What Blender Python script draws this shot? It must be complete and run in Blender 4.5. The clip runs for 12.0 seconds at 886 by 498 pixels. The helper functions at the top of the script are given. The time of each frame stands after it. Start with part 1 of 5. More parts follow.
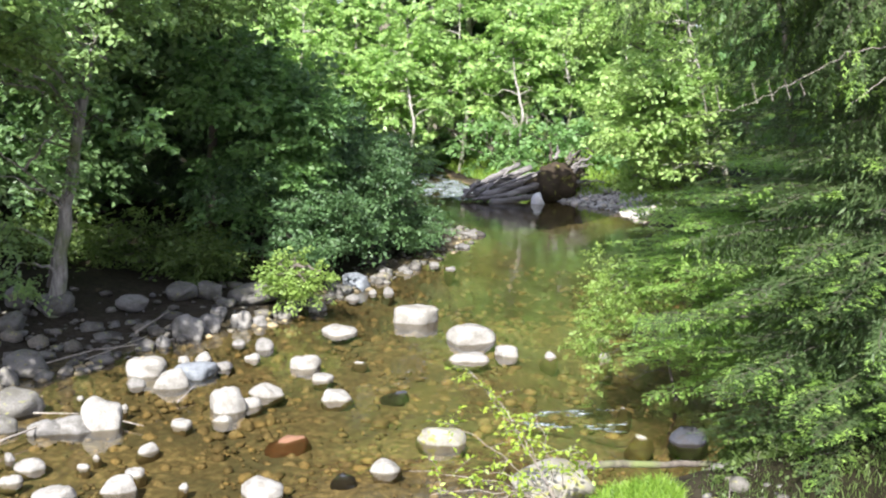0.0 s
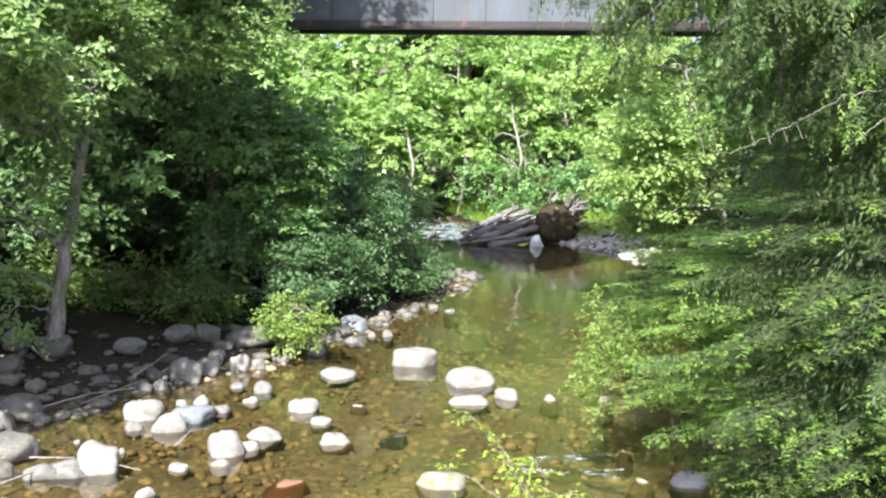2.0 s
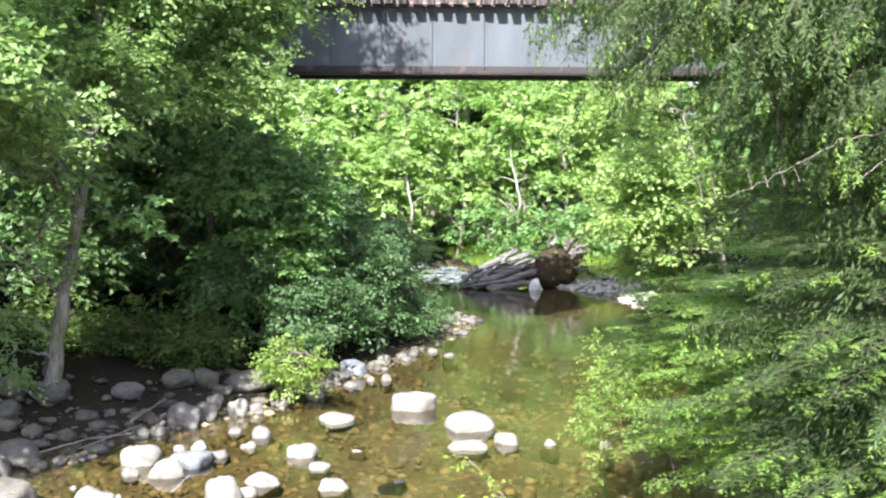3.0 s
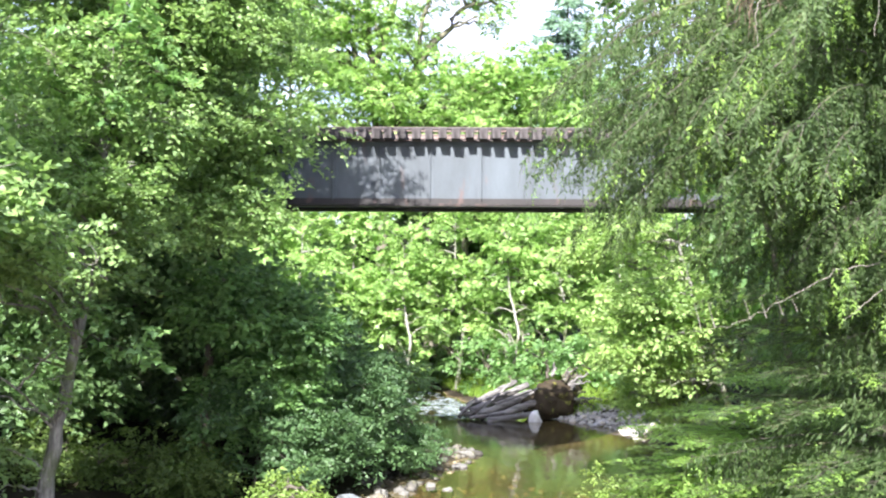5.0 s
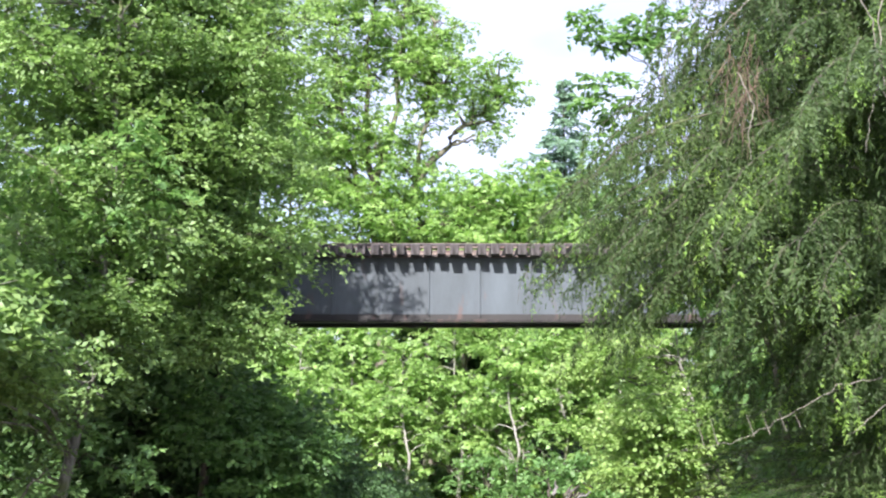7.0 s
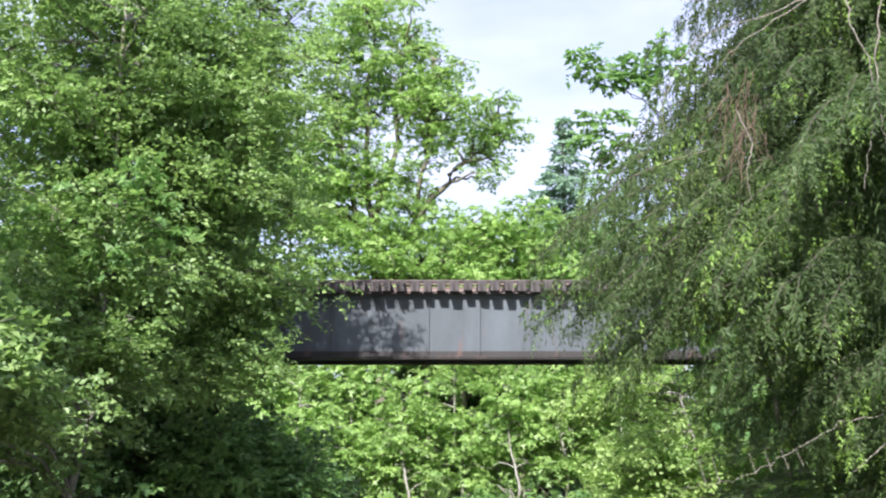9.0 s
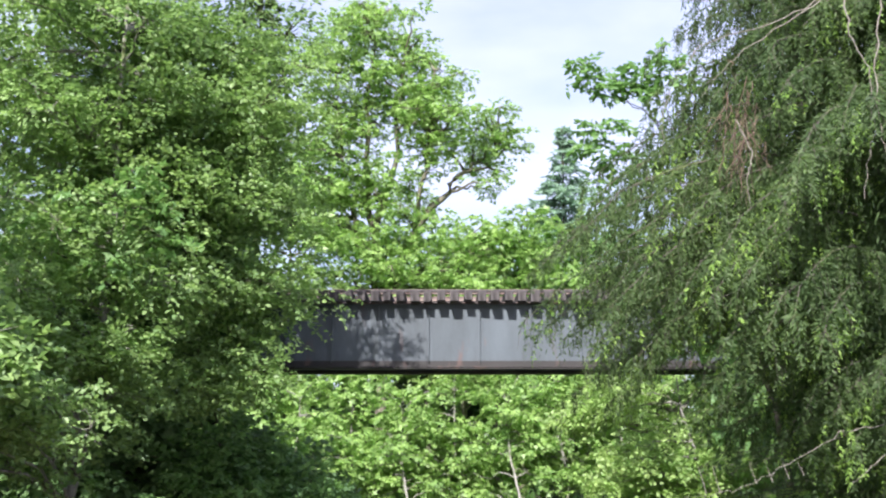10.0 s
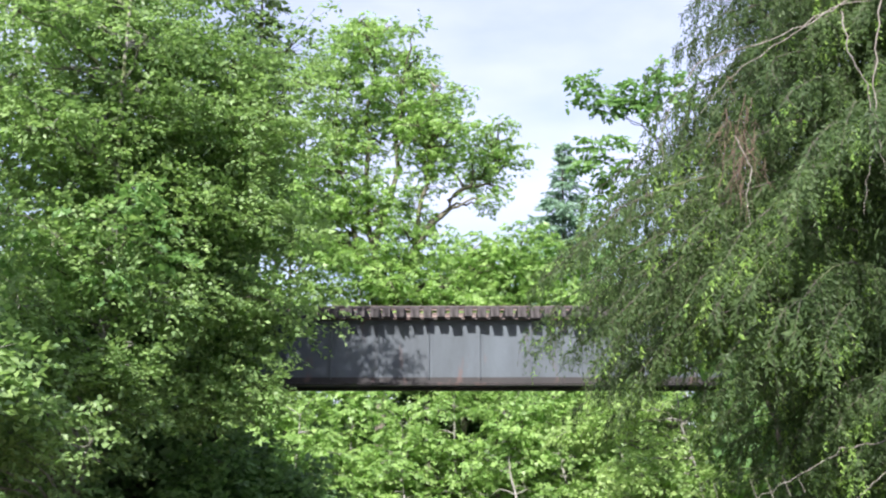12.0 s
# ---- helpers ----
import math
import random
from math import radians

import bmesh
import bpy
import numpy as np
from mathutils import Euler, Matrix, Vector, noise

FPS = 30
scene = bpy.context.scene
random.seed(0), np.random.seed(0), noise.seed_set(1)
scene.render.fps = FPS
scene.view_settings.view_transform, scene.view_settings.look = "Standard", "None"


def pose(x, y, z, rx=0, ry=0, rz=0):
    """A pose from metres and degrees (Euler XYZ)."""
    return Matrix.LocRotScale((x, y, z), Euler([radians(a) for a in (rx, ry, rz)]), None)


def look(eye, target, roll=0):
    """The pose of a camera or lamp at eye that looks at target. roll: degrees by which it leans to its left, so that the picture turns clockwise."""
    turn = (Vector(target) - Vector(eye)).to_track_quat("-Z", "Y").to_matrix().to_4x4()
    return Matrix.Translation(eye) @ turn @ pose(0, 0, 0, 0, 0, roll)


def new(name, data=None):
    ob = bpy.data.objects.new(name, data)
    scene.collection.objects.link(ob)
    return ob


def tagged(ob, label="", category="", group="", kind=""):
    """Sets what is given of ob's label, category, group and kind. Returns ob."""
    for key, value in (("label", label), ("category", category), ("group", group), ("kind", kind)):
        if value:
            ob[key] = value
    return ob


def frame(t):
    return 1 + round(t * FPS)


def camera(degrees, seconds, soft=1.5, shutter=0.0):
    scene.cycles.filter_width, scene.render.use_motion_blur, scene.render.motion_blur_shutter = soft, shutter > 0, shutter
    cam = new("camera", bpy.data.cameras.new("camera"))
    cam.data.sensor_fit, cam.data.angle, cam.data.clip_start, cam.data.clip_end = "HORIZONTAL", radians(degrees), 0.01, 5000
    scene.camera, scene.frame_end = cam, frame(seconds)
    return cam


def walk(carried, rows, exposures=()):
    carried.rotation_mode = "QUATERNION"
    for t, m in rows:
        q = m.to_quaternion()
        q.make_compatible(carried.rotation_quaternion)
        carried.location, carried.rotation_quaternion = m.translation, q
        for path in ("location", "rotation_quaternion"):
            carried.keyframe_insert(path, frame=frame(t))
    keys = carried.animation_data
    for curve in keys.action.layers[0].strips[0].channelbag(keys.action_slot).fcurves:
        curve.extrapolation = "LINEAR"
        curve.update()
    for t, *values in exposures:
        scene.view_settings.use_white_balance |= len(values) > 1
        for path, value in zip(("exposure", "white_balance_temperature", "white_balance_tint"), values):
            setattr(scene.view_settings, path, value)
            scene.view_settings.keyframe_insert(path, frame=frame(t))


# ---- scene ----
cam = camera(44.9, 12.0, soft=2.2)
walk(cam, [
    (0.0, pose(0, 0, 5.0, 80.70, -0.43, -0.00)),
    (0.5, pose(0, 0, 5.0, 80.70, -0.43, 0.00)),
    (1.0, pose(0, 0, 5.0, 80.71, -0.35, -0.02)),
    (1.5, pose(0, 0, 5.0, 80.90, -0.33, -0.07)),
    (2.0, pose(0, 0, 5.0, 82.97, -0.37, -0.06)),
    (2.5, pose(0, 0, 5.0, 84.19, -0.33, -0.08)),
    (4.5, pose(0, 0, 5.0, 90.43, -0.24, -0.18)),
    (5.0, pose(0, 0, 5.0, 92.29, -0.22, -0.21)),
    (5.5, pose(0, 0, 5.0, 93.96, -0.13, -0.21)),
    (6.0, pose(0, 0, 5.0, 95.99, -0.13, -0.23)),
    (6.5, pose(0, 0, 5.0, 97.42, -0.09, -0.25)),
    (7.0, pose(0, 0, 5.0, 98.47, -0.03, -0.25)),
    (9.0, pose(0, 0, 5.0, 100.43, 0.04, -0.25)),
    (9.5, pose(0, 0, 5.0, 100.77, -0.00, -0.27)),
    (10.0, pose(0, 0, 5.0, 100.94, 0.02, -0.25)),
    (10.5, pose(0, 0, 5.0, 101.26, 0.02, -0.24)),
    (11.0, pose(0, 0, 5.0, 101.66, -0.00, -0.25)),
    (11.5, pose(0, 0, 5.0, 101.80, -0.02, -0.25)),
    (12.0, pose(0, 0, 5.0, 101.81, 0.06, -0.25)),
], exposures=[(0.0, 1.57, 6080, 13), (2.5, 1.8, 6080, 13), (4.5, 2.06, 6080, 13), (5.5, 1.88, 6080, 13), (6.5, 1.52, 6080, 13), (7.0, 1.42, 6080, 13),
             (9.0, 1.18, 6080, 13), (10.5, 1.15, 6080, 13), (12.0, 1.12, 6080, 13)])

# ---- light ----
SUN_DIR = Vector((0.18, 0.755, -0.70)).normalized()
sky_world = bpy.data.worlds.new("sky")
scene.world = sky_world
sky_world.use_nodes = True
wn, wl = sky_world.node_tree.nodes, sky_world.node_tree.links
sky = wn.new("ShaderNodeTexSky")
sky.sky_type = "NISHITA"
sky.sun_disc = False
sky.sun_elevation = math.asin(-SUN_DIR.z)
sky.sun_rotation = math.atan2(-SUN_DIR.x, -SUN_DIR.y)
sky.air_density, sky.dust_density, sky.ozone_density = 1.0, 2.0, 1.0
# thin high cloud over the blue
wcoord = wn.new("ShaderNodeTexCoord")
wmap = wn.new("ShaderNodeMapping")
wmap.inputs["Scale"].default_value = (1.5, 1.5, 4.0)
cloud = wn.new("ShaderNodeTexNoise")
cloud.inputs["Scale"].default_value = 1.6
cloud.inputs["Detail"].default_value = 6
cramp = wn.new("ShaderNodeMapRange")
cramp.inputs["From Min"].default_value, cramp.inputs["From Max"].default_value = 0.40, 0.72
cramp.inputs["To Min"].default_value, cramp.inputs["To Max"].default_value = 0.3, 0.85
wmix = wn.new("ShaderNodeMix")
wmix.data_type = "RGBA"
wmix.inputs["B"].default_value = (6.6, 6.6, 8.5, 1)
wl.new(wcoord.outputs["Generated"], wmap.inputs["Vector"])
wl.new(wmap.outputs["Vector"], cloud.inputs["Vector"])
wl.new(cloud.outputs["Fac"], cramp.inputs["Value"])
wl.new(cramp.outputs["Result"], wmix.inputs["Factor"])
wl.new(sky.outputs["Color"], wmix.inputs["A"])
wl.new(wmix.outputs["Result"], wn["Background"].inputs["Color"])
wn["Background"].inputs["Strength"].default_value = 0.09
sun = new("sun", bpy.data.lights.new("sun", "SUN"))
sun.data.energy, sun.data.angle, sun.data.color = 5.6, radians(0.55), (1.0, 0.95, 0.86)
sun.matrix_world = look((-20, -30, 40), Vector((-20, -30, 40)) + SUN_DIR)


# ---- materials ----
def material(name):
    m = bpy.data.materials.new(name)
    m.use_nodes = True
    nt = m.node_tree
    return m, nt, nt.nodes, nt.links, nt.nodes["Principled BSDF"]


def noise_node(nt, scale, detail=4.0, rough=0.55, vec=None, dist=0.0):
    n = nt.nodes.new("ShaderNodeTexNoise")
    n.inputs["Scale"].default_value, n.inputs["Detail"].default_value = scale, detail
    n.inputs["Roughness"].default_value, n.inputs["Distortion"].default_value = rough, dist
    if vec is None:
        vec = nt.nodes.new("ShaderNodeTexCoord").outputs["Object"]
    nt.links.new(vec, n.inputs["Vector"])
    return n


def ramp(nt, fac, stops):
    r = nt.nodes.new("ShaderNodeValToRGB")
    e = r.color_ramp.elements
    while len(e) < len(stops):
        e.new(0.5)
    for el, (p, c) in zip(e, stops):
        el.position, el.color = p, (*c, 1)
    nt.links.new(fac, r.inputs["Fac"])
    return r


def mixc(nt, fac, a, b, mode="MIX"):
    n = nt.nodes.new("ShaderNodeMix")
    n.data_type, n.blend_type = "RGBA", mode
    for sock, v in (("Factor", fac), ("A", a), ("B", b)):
        if isinstance(v, (int, float)):
            n.inputs[sock].default_value = v
        elif isinstance(v, tuple):
            n.inputs[sock].default_value = (*v, 1)
        else:
            nt.links.new(v, n.inputs[sock])
    return n.outputs["Result"]


def bump(nt, height, strength, dist, bsdf):
    b = nt.nodes.new("ShaderNodeBump")
    b.inputs["Strength"].default_value, b.inputs["Distance"].default_value = strength, dist
    nt.links.new(height, b.inputs["Height"])
    nt.links.new(b.outputs["Normal"], bsdf.inputs["Normal"])
    return b


def leaf_material(name, dark, light, through_colour, gloss=0.5):
    m, nt, n, l, p = material(name)
    geo = n.new("ShaderNodeNewGeometry")
    info = n.new("ShaderNodeTexCoord")
    big = noise_node(nt, 0.55, 2, 0.5, info.outputs["Object"])
    tone = n.new("ShaderNodeMath")
    tone.operation = "MULTIPLY_ADD"
    l.new(geo.outputs["Random Per Island"], tone.inputs[0])
    tone.inputs[1].default_value = 0.6
    bias = n.new("ShaderNodeMath")
    bias.operation = "MULTIPLY_ADD"
    l.new(big.outputs["Fac"], bias.inputs[0])
    bias.inputs[1].default_value, bias.inputs[2].default_value = 0.9, -0.25
    l.new(bias.outputs[0], tone.inputs[2])
    col = ramp(nt, tone.outputs[0], [(0.0, dark), (1.0, light)])
    l.new(col.outputs["Color"], p.inputs["Base Color"])
    p.inputs["Roughness"].default_value = 0.45
    p.inputs["Specular IOR Level"].default_value = gloss
    tr = n.new("ShaderNodeBsdfTranslucent")
    tc = mixc(nt, 1.0, col.outputs["Color"], through_colour, "MULTIPLY")
    l.new(tc, tr.inputs["Color"])
    mx = n.new("ShaderNodeMixShader")
    mx.inputs["Fac"].default_value = 0.46
    l.new(p.outputs["BSDF"], mx.inputs[1])
    l.new(tr.outputs["BSDF"], mx.inputs[2])
    l.new(mx.outputs["Shader"], n["Material Output"].inputs["Surface"])
    return m


LEAF_ALDER = leaf_material("alder_leaf", (0.115, 0.195, 0.075), (0.32, 0.44, 0.155), (1.3, 1.4, 1.0))
LEAF_MAPLE = leaf_material("maple_leaf", (0.085, 0.175, 0.06), (0.23, 0.37, 0.125), (1.3, 1.4, 1.0))
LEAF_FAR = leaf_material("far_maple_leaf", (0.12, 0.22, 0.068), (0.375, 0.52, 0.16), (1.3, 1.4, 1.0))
# darker leaf for shaded places, with the shade put into its colour
LEAF_SHADED = leaf_material("shade_toned_leaf", (0.07, 0.13, 0.055), (0.19, 0.295, 0.115), (1.3, 1.4, 1.0))
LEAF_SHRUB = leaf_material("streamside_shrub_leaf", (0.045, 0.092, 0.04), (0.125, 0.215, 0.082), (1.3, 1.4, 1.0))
LEAF_PALE = leaf_material("pale_willow_leaf", (0.17, 0.28, 0.085), (0.38, 0.50, 0.17), (1.3, 1.4, 1.0))
LEAF_BRIGHT = leaf_material("young_leaf", (0.16, 0.26, 0.03), (0.34, 0.42, 0.06), (1.5, 1.5, 0.5))
LEAF_BUSH = leaf_material("sunlit_bush_leaf", (0.12, 0.20, 0.045), (0.29, 0.39, 0.10), (1.3, 1.4, 0.8))
NEEDLE = leaf_material("conifer_needle", (0.039, 0.072, 0.029), (0.135, 0.196, 0.073), (1.3, 1.4, 0.9), 0.2)
NEEDLE_YOUNG = leaf_material("young_conifer_needle", (0.13, 0.25, 0.06), (0.35, 0.50, 0.125), (1.3, 1.5, 0.8), 0.4)
NEEDLE_NEW = leaf_material("conifer_new_growth", (0.12, 0.23, 0.05), (0.31, 0.45, 0.105), (1.3, 1.4, 0.8), 0.3)
# distance haze painted in: paler and bluer than the near needles
NEEDLE_HAZED = leaf_material("hazed_conifer_needle", (0.17, 0.26, 0.21), (0.34, 0.46, 0.35), (1.2, 1.3, 1.0), 0.15)
LEAF_FERN = leaf_material("bank_plant_leaf", (0.05, 0.085, 0.025), (0.15, 0.21, 0.06), (1.3, 1.4, 0.8), 0.3)
GRASS = leaf_material("grass_blade", (0.12, 0.22, 0.03), (0.30, 0.42, 0.07), (1.4, 1.5, 0.5), 0.4)


def bark_material(name, dark, light, scale=14.0, moss_share=1.0, stretch=(1, 1, 0.25)):
    m, nt, n, l, p = material(name)
    tc = n.new("ShaderNodeTexCoord")
    mp = n.new("ShaderNodeMapping")
    mp.inputs["Scale"].default_value = stretch
    l.new(tc.outputs["Object"], mp.inputs["Vector"])
    a = noise_node(nt, scale, 6, 0.65, mp.outputs["Vector"])
    b = noise_node(nt, 1.7, 3, 0.5)
    col = ramp(nt, a.outputs["Fac"], [(0.3, dark), (0.7, light)])
    moss = ramp(nt, b.outputs["Fac"], [(0.5, (0, 0, 0)), (0.68, (moss_share,) * 3)])
    l.new(mixc(nt, moss.outputs["Color"], col.outputs["Color"], (0.10, 0.12, 0.04)), p.inputs["Base Color"])
    p.inputs["Roughness"].default_value = 0.9
    bump(nt, a.outputs["Fac"], 0.7, 0.03, p)
    return m


BARK_ALDER = bark_material("alder_bark", (0.09, 0.083, 0.07), (0.33, 0.31, 0.28))
BARK_BROWN = bark_material("brown_bark", (0.035, 0.03, 0.024), (0.12, 0.10, 0.08))
BARK_MAPLE = bark_material("mossy_maple_bark", (0.06, 0.055, 0.04), (0.2, 0.18, 0.13), 6)
DEADWOOD = bark_material("weathered_wood", (0.045, 0.04, 0.037), (0.24, 0.225, 0.215), 9, 0.0, (0.12, 0.5, 1.0))
TWIG = bark_material("bare_twig_wood", (0.12, 0.10, 0.08), (0.32, 0.29, 0.25), 20, 0.0)


def stone_material(name, dark, light, stain, moss=0.0, algae_murk=(0.40, 0.31, 0.17)):
    m, nt, n, l, p = material(name)
    info = n.new("ShaderNodeObjectInfo")
    tc = n.new("ShaderNodeTexCoord")
    off = n.new("ShaderNodeVectorMath")
    off.operation = "ADD"
    l.new(tc.outputs["Object"], off.inputs[0])
    sc = n.new("ShaderNodeVectorMath")
    sc.operation = "SCALE"
    sc.inputs[0].default_value = (31, 17, 9)
    l.new(info.outputs["Random"], sc.inputs["Scale"])
    l.new(sc.outputs["Vector"], off.inputs[1])
    a = noise_node(nt, 28, 5, 0.65, off.outputs["Vector"])
    b = noise_node(nt, 4.0, 4, 0.6, off.outputs["Vector"])
    geo = n.new("ShaderNodeNewGeometry")
    col = ramp(nt, a.outputs["Fac"], [(0.25, dark), (0.7, light)])
    st = ramp(nt, b.outputs["Fac"], [(0.45, (0, 0, 0)), (0.62, (1, 1, 1))])
    fac = n.new("ShaderNodeMath")
    fac.operation = "MULTIPLY"
    fac.inputs[1].default_value = 0.55
    l.new(st.outputs["Color"], fac.inputs[0])
    c = mixc(nt, fac.outputs[0], col.outputs["Color"], stain)
    if moss:
        b2 = noise_node(nt, 7.0, 5, 0.7, off.outputs["Vector"])
        ms = ramp(nt, b2.outputs["Fac"], [(0.62 - moss * 0.3, (0, 0, 0)), (0.72 - moss * 0.3, (1, 1, 1))])
        c = mixc(nt, ms.outputs["Color"], c, (0.24, 0.25, 0.05))
    tint = ramp(nt, geo.outputs["Random Per Island"], [(0.0, (0.45, 0.43, 0.42)), (0.35, (0.85, 0.82, 0.78)), (0.7, (1, 1, 1)), (1.0, (1.15, 1.06, 0.9))])
    c = mixc(nt, 1.0, c, tint.outputs["Color"], "MULTIPLY")
    # wet foot, brown with algae; dimming by murky water is painted in too
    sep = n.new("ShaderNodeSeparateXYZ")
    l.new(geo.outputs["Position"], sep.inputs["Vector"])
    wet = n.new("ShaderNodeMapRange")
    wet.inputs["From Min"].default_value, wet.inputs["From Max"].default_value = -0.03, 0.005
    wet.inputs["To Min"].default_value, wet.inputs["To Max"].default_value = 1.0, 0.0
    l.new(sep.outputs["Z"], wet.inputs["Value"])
    c = mixc(nt, wet.outputs["Result"], c, mixc(nt, 1.0, c, algae_murk, "MULTIPLY"))
    l.new(c, p.inputs["Base Color"])
    p.inputs["Roughness"].default_value, p.inputs["Specular IOR Level"].default_value = 0.8, 0.25
    bump(nt, a.outputs["Fac"], 0.5, 0.02, p)
    return m


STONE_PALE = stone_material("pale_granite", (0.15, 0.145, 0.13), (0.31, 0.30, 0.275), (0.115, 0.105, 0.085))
# dry gravel, its colour brightened to look sunlit where the bridge shades it
GRAVEL_SUNLIT = stone_material("dry_sunlit_gravel", (0.26, 0.25, 0.245), (0.52, 0.51, 0.49), (0.22, 0.21, 0.19))
# white raised so the boulder looks sunlit inside the bridge's shadow
STONE_SUNLIT = stone_material("sunlit_white_stone", (0.55, 0.55, 0.54), (0.78, 0.78, 0.77), (0.5, 0.49, 0.46))
# grey lowered a little to stand for shade along the shore
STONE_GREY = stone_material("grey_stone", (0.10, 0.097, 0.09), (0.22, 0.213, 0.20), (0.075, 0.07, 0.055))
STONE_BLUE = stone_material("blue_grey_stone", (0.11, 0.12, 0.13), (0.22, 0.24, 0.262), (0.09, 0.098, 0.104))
# bank stone darkened so that its colour carries the trees' shade
STONE_SHADED = stone_material("shade_toned_stone", (0.075, 0.072, 0.066), (0.175, 0.168, 0.155), (0.06, 0.056, 0.04), 0.1)
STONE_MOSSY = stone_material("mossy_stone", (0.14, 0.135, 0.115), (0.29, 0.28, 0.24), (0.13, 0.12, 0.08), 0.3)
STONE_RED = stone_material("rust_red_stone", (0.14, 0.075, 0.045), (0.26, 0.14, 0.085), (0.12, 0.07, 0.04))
# slate blue taken down further so the hemlock's shade is in the colour
STONE_SUNK_SHADE = stone_material("shaded_slate_blue_stone", (0.022, 0.025, 0.032), (0.055, 0.058, 0.07), (0.035, 0.03, 0.028))
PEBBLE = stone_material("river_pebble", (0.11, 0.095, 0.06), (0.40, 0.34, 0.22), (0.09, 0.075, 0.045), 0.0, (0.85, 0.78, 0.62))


def ground_material():
    m, nt, n, l, p = material("stream_bank_earth")
    geo = n.new("ShaderNodeNewGeometry")
    pos = geo.outputs["Position"]
    sep = n.new("ShaderNodeSeparateXYZ")
    l.new(pos, sep.inputs["Vector"])
    a = noise_node(nt, 9, 6, 0.7, pos)
    b = noise_node(nt, 0.6, 4, 0.6, pos)
    v = n.new("ShaderNodeTexVoronoi")
    v.inputs["Scale"].default_value = 5.5
    l.new(pos, v.inputs["Vector"])
    bed = ramp(nt, a.outputs["Fac"], [(0.28, (0.05, 0.042, 0.024)), (0.5, (0.18, 0.145, 0.075)), (0.7, (0.46, 0.37, 0.19))])
    bed2 = mixc(nt, ramp(nt, b.outputs["Fac"], [(0.42, (0, 0, 0)), (0.62, (1, 1, 1))]).outputs["Color"], bed.outputs["Color"], mixc(nt, 0.6, bed.outputs["Color"], (0.07, 0.075, 0.05)))
    bed3 = mixc(nt, ramp(nt, v.outputs["Distance"], [(0.1, (1, 1, 1)), (0.5, (0, 0, 0))]).outputs["Color"], mixc(nt, 0.35, bed2, (0.08, 0.06, 0.03)), bed2)
    # earth near black: the wood's shade is mixed into soil and duff colours
    shaded_soil = ramp(nt, a.outputs["Fac"], [(0.3, (0.016, 0.013, 0.009)), (0.65, (0.05, 0.042, 0.03))])
    shaded_duff = ramp(nt, a.outputs["Fac"], [(0.3, (0.008, 0.007, 0.004)), (0.7, (0.022, 0.02, 0.01))])
    h1 = n.new("ShaderNodeMapRange")
    h1.inputs["From Min"].default_value, h1.inputs["From Max"].default_value = -0.02, 0.06
    l.new(sep.outputs["Z"], h1.inputs["Value"])
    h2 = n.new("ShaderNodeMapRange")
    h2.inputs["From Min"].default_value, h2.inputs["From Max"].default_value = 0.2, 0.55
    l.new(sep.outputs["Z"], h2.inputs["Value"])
    # dimming by deep water is painted into the bed as darker olive
    depth_dim = n.new("ShaderNodeMapRange")
    depth_dim.inputs["From Min"].default_value, depth_dim.inputs["From Max"].default_value = -0.42, -0.75
    l.new(sep.outputs["Z"], depth_dim.inputs["Value"])
    bed3 = mixc(nt, depth_dim.outputs["Result"], bed3, mixc(nt, 0.85, bed3, (0.075, 0.08, 0.04)))
    c = mixc(nt, h1.outputs["Result"], bed3, shaded_soil.outputs["Color"])
    c = mixc(nt, h2.outputs["Result"], c, shaded_duff.outputs["Color"])
    l.new(c, p.inputs["Base Color"])
    p.inputs["Roughness"].default_value, p.inputs["Specular IOR Level"].default_value = 0.95, 0.08
    bump(nt, a.outputs["Fac"], 0.4, 0.015, p)
    return m


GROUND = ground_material()


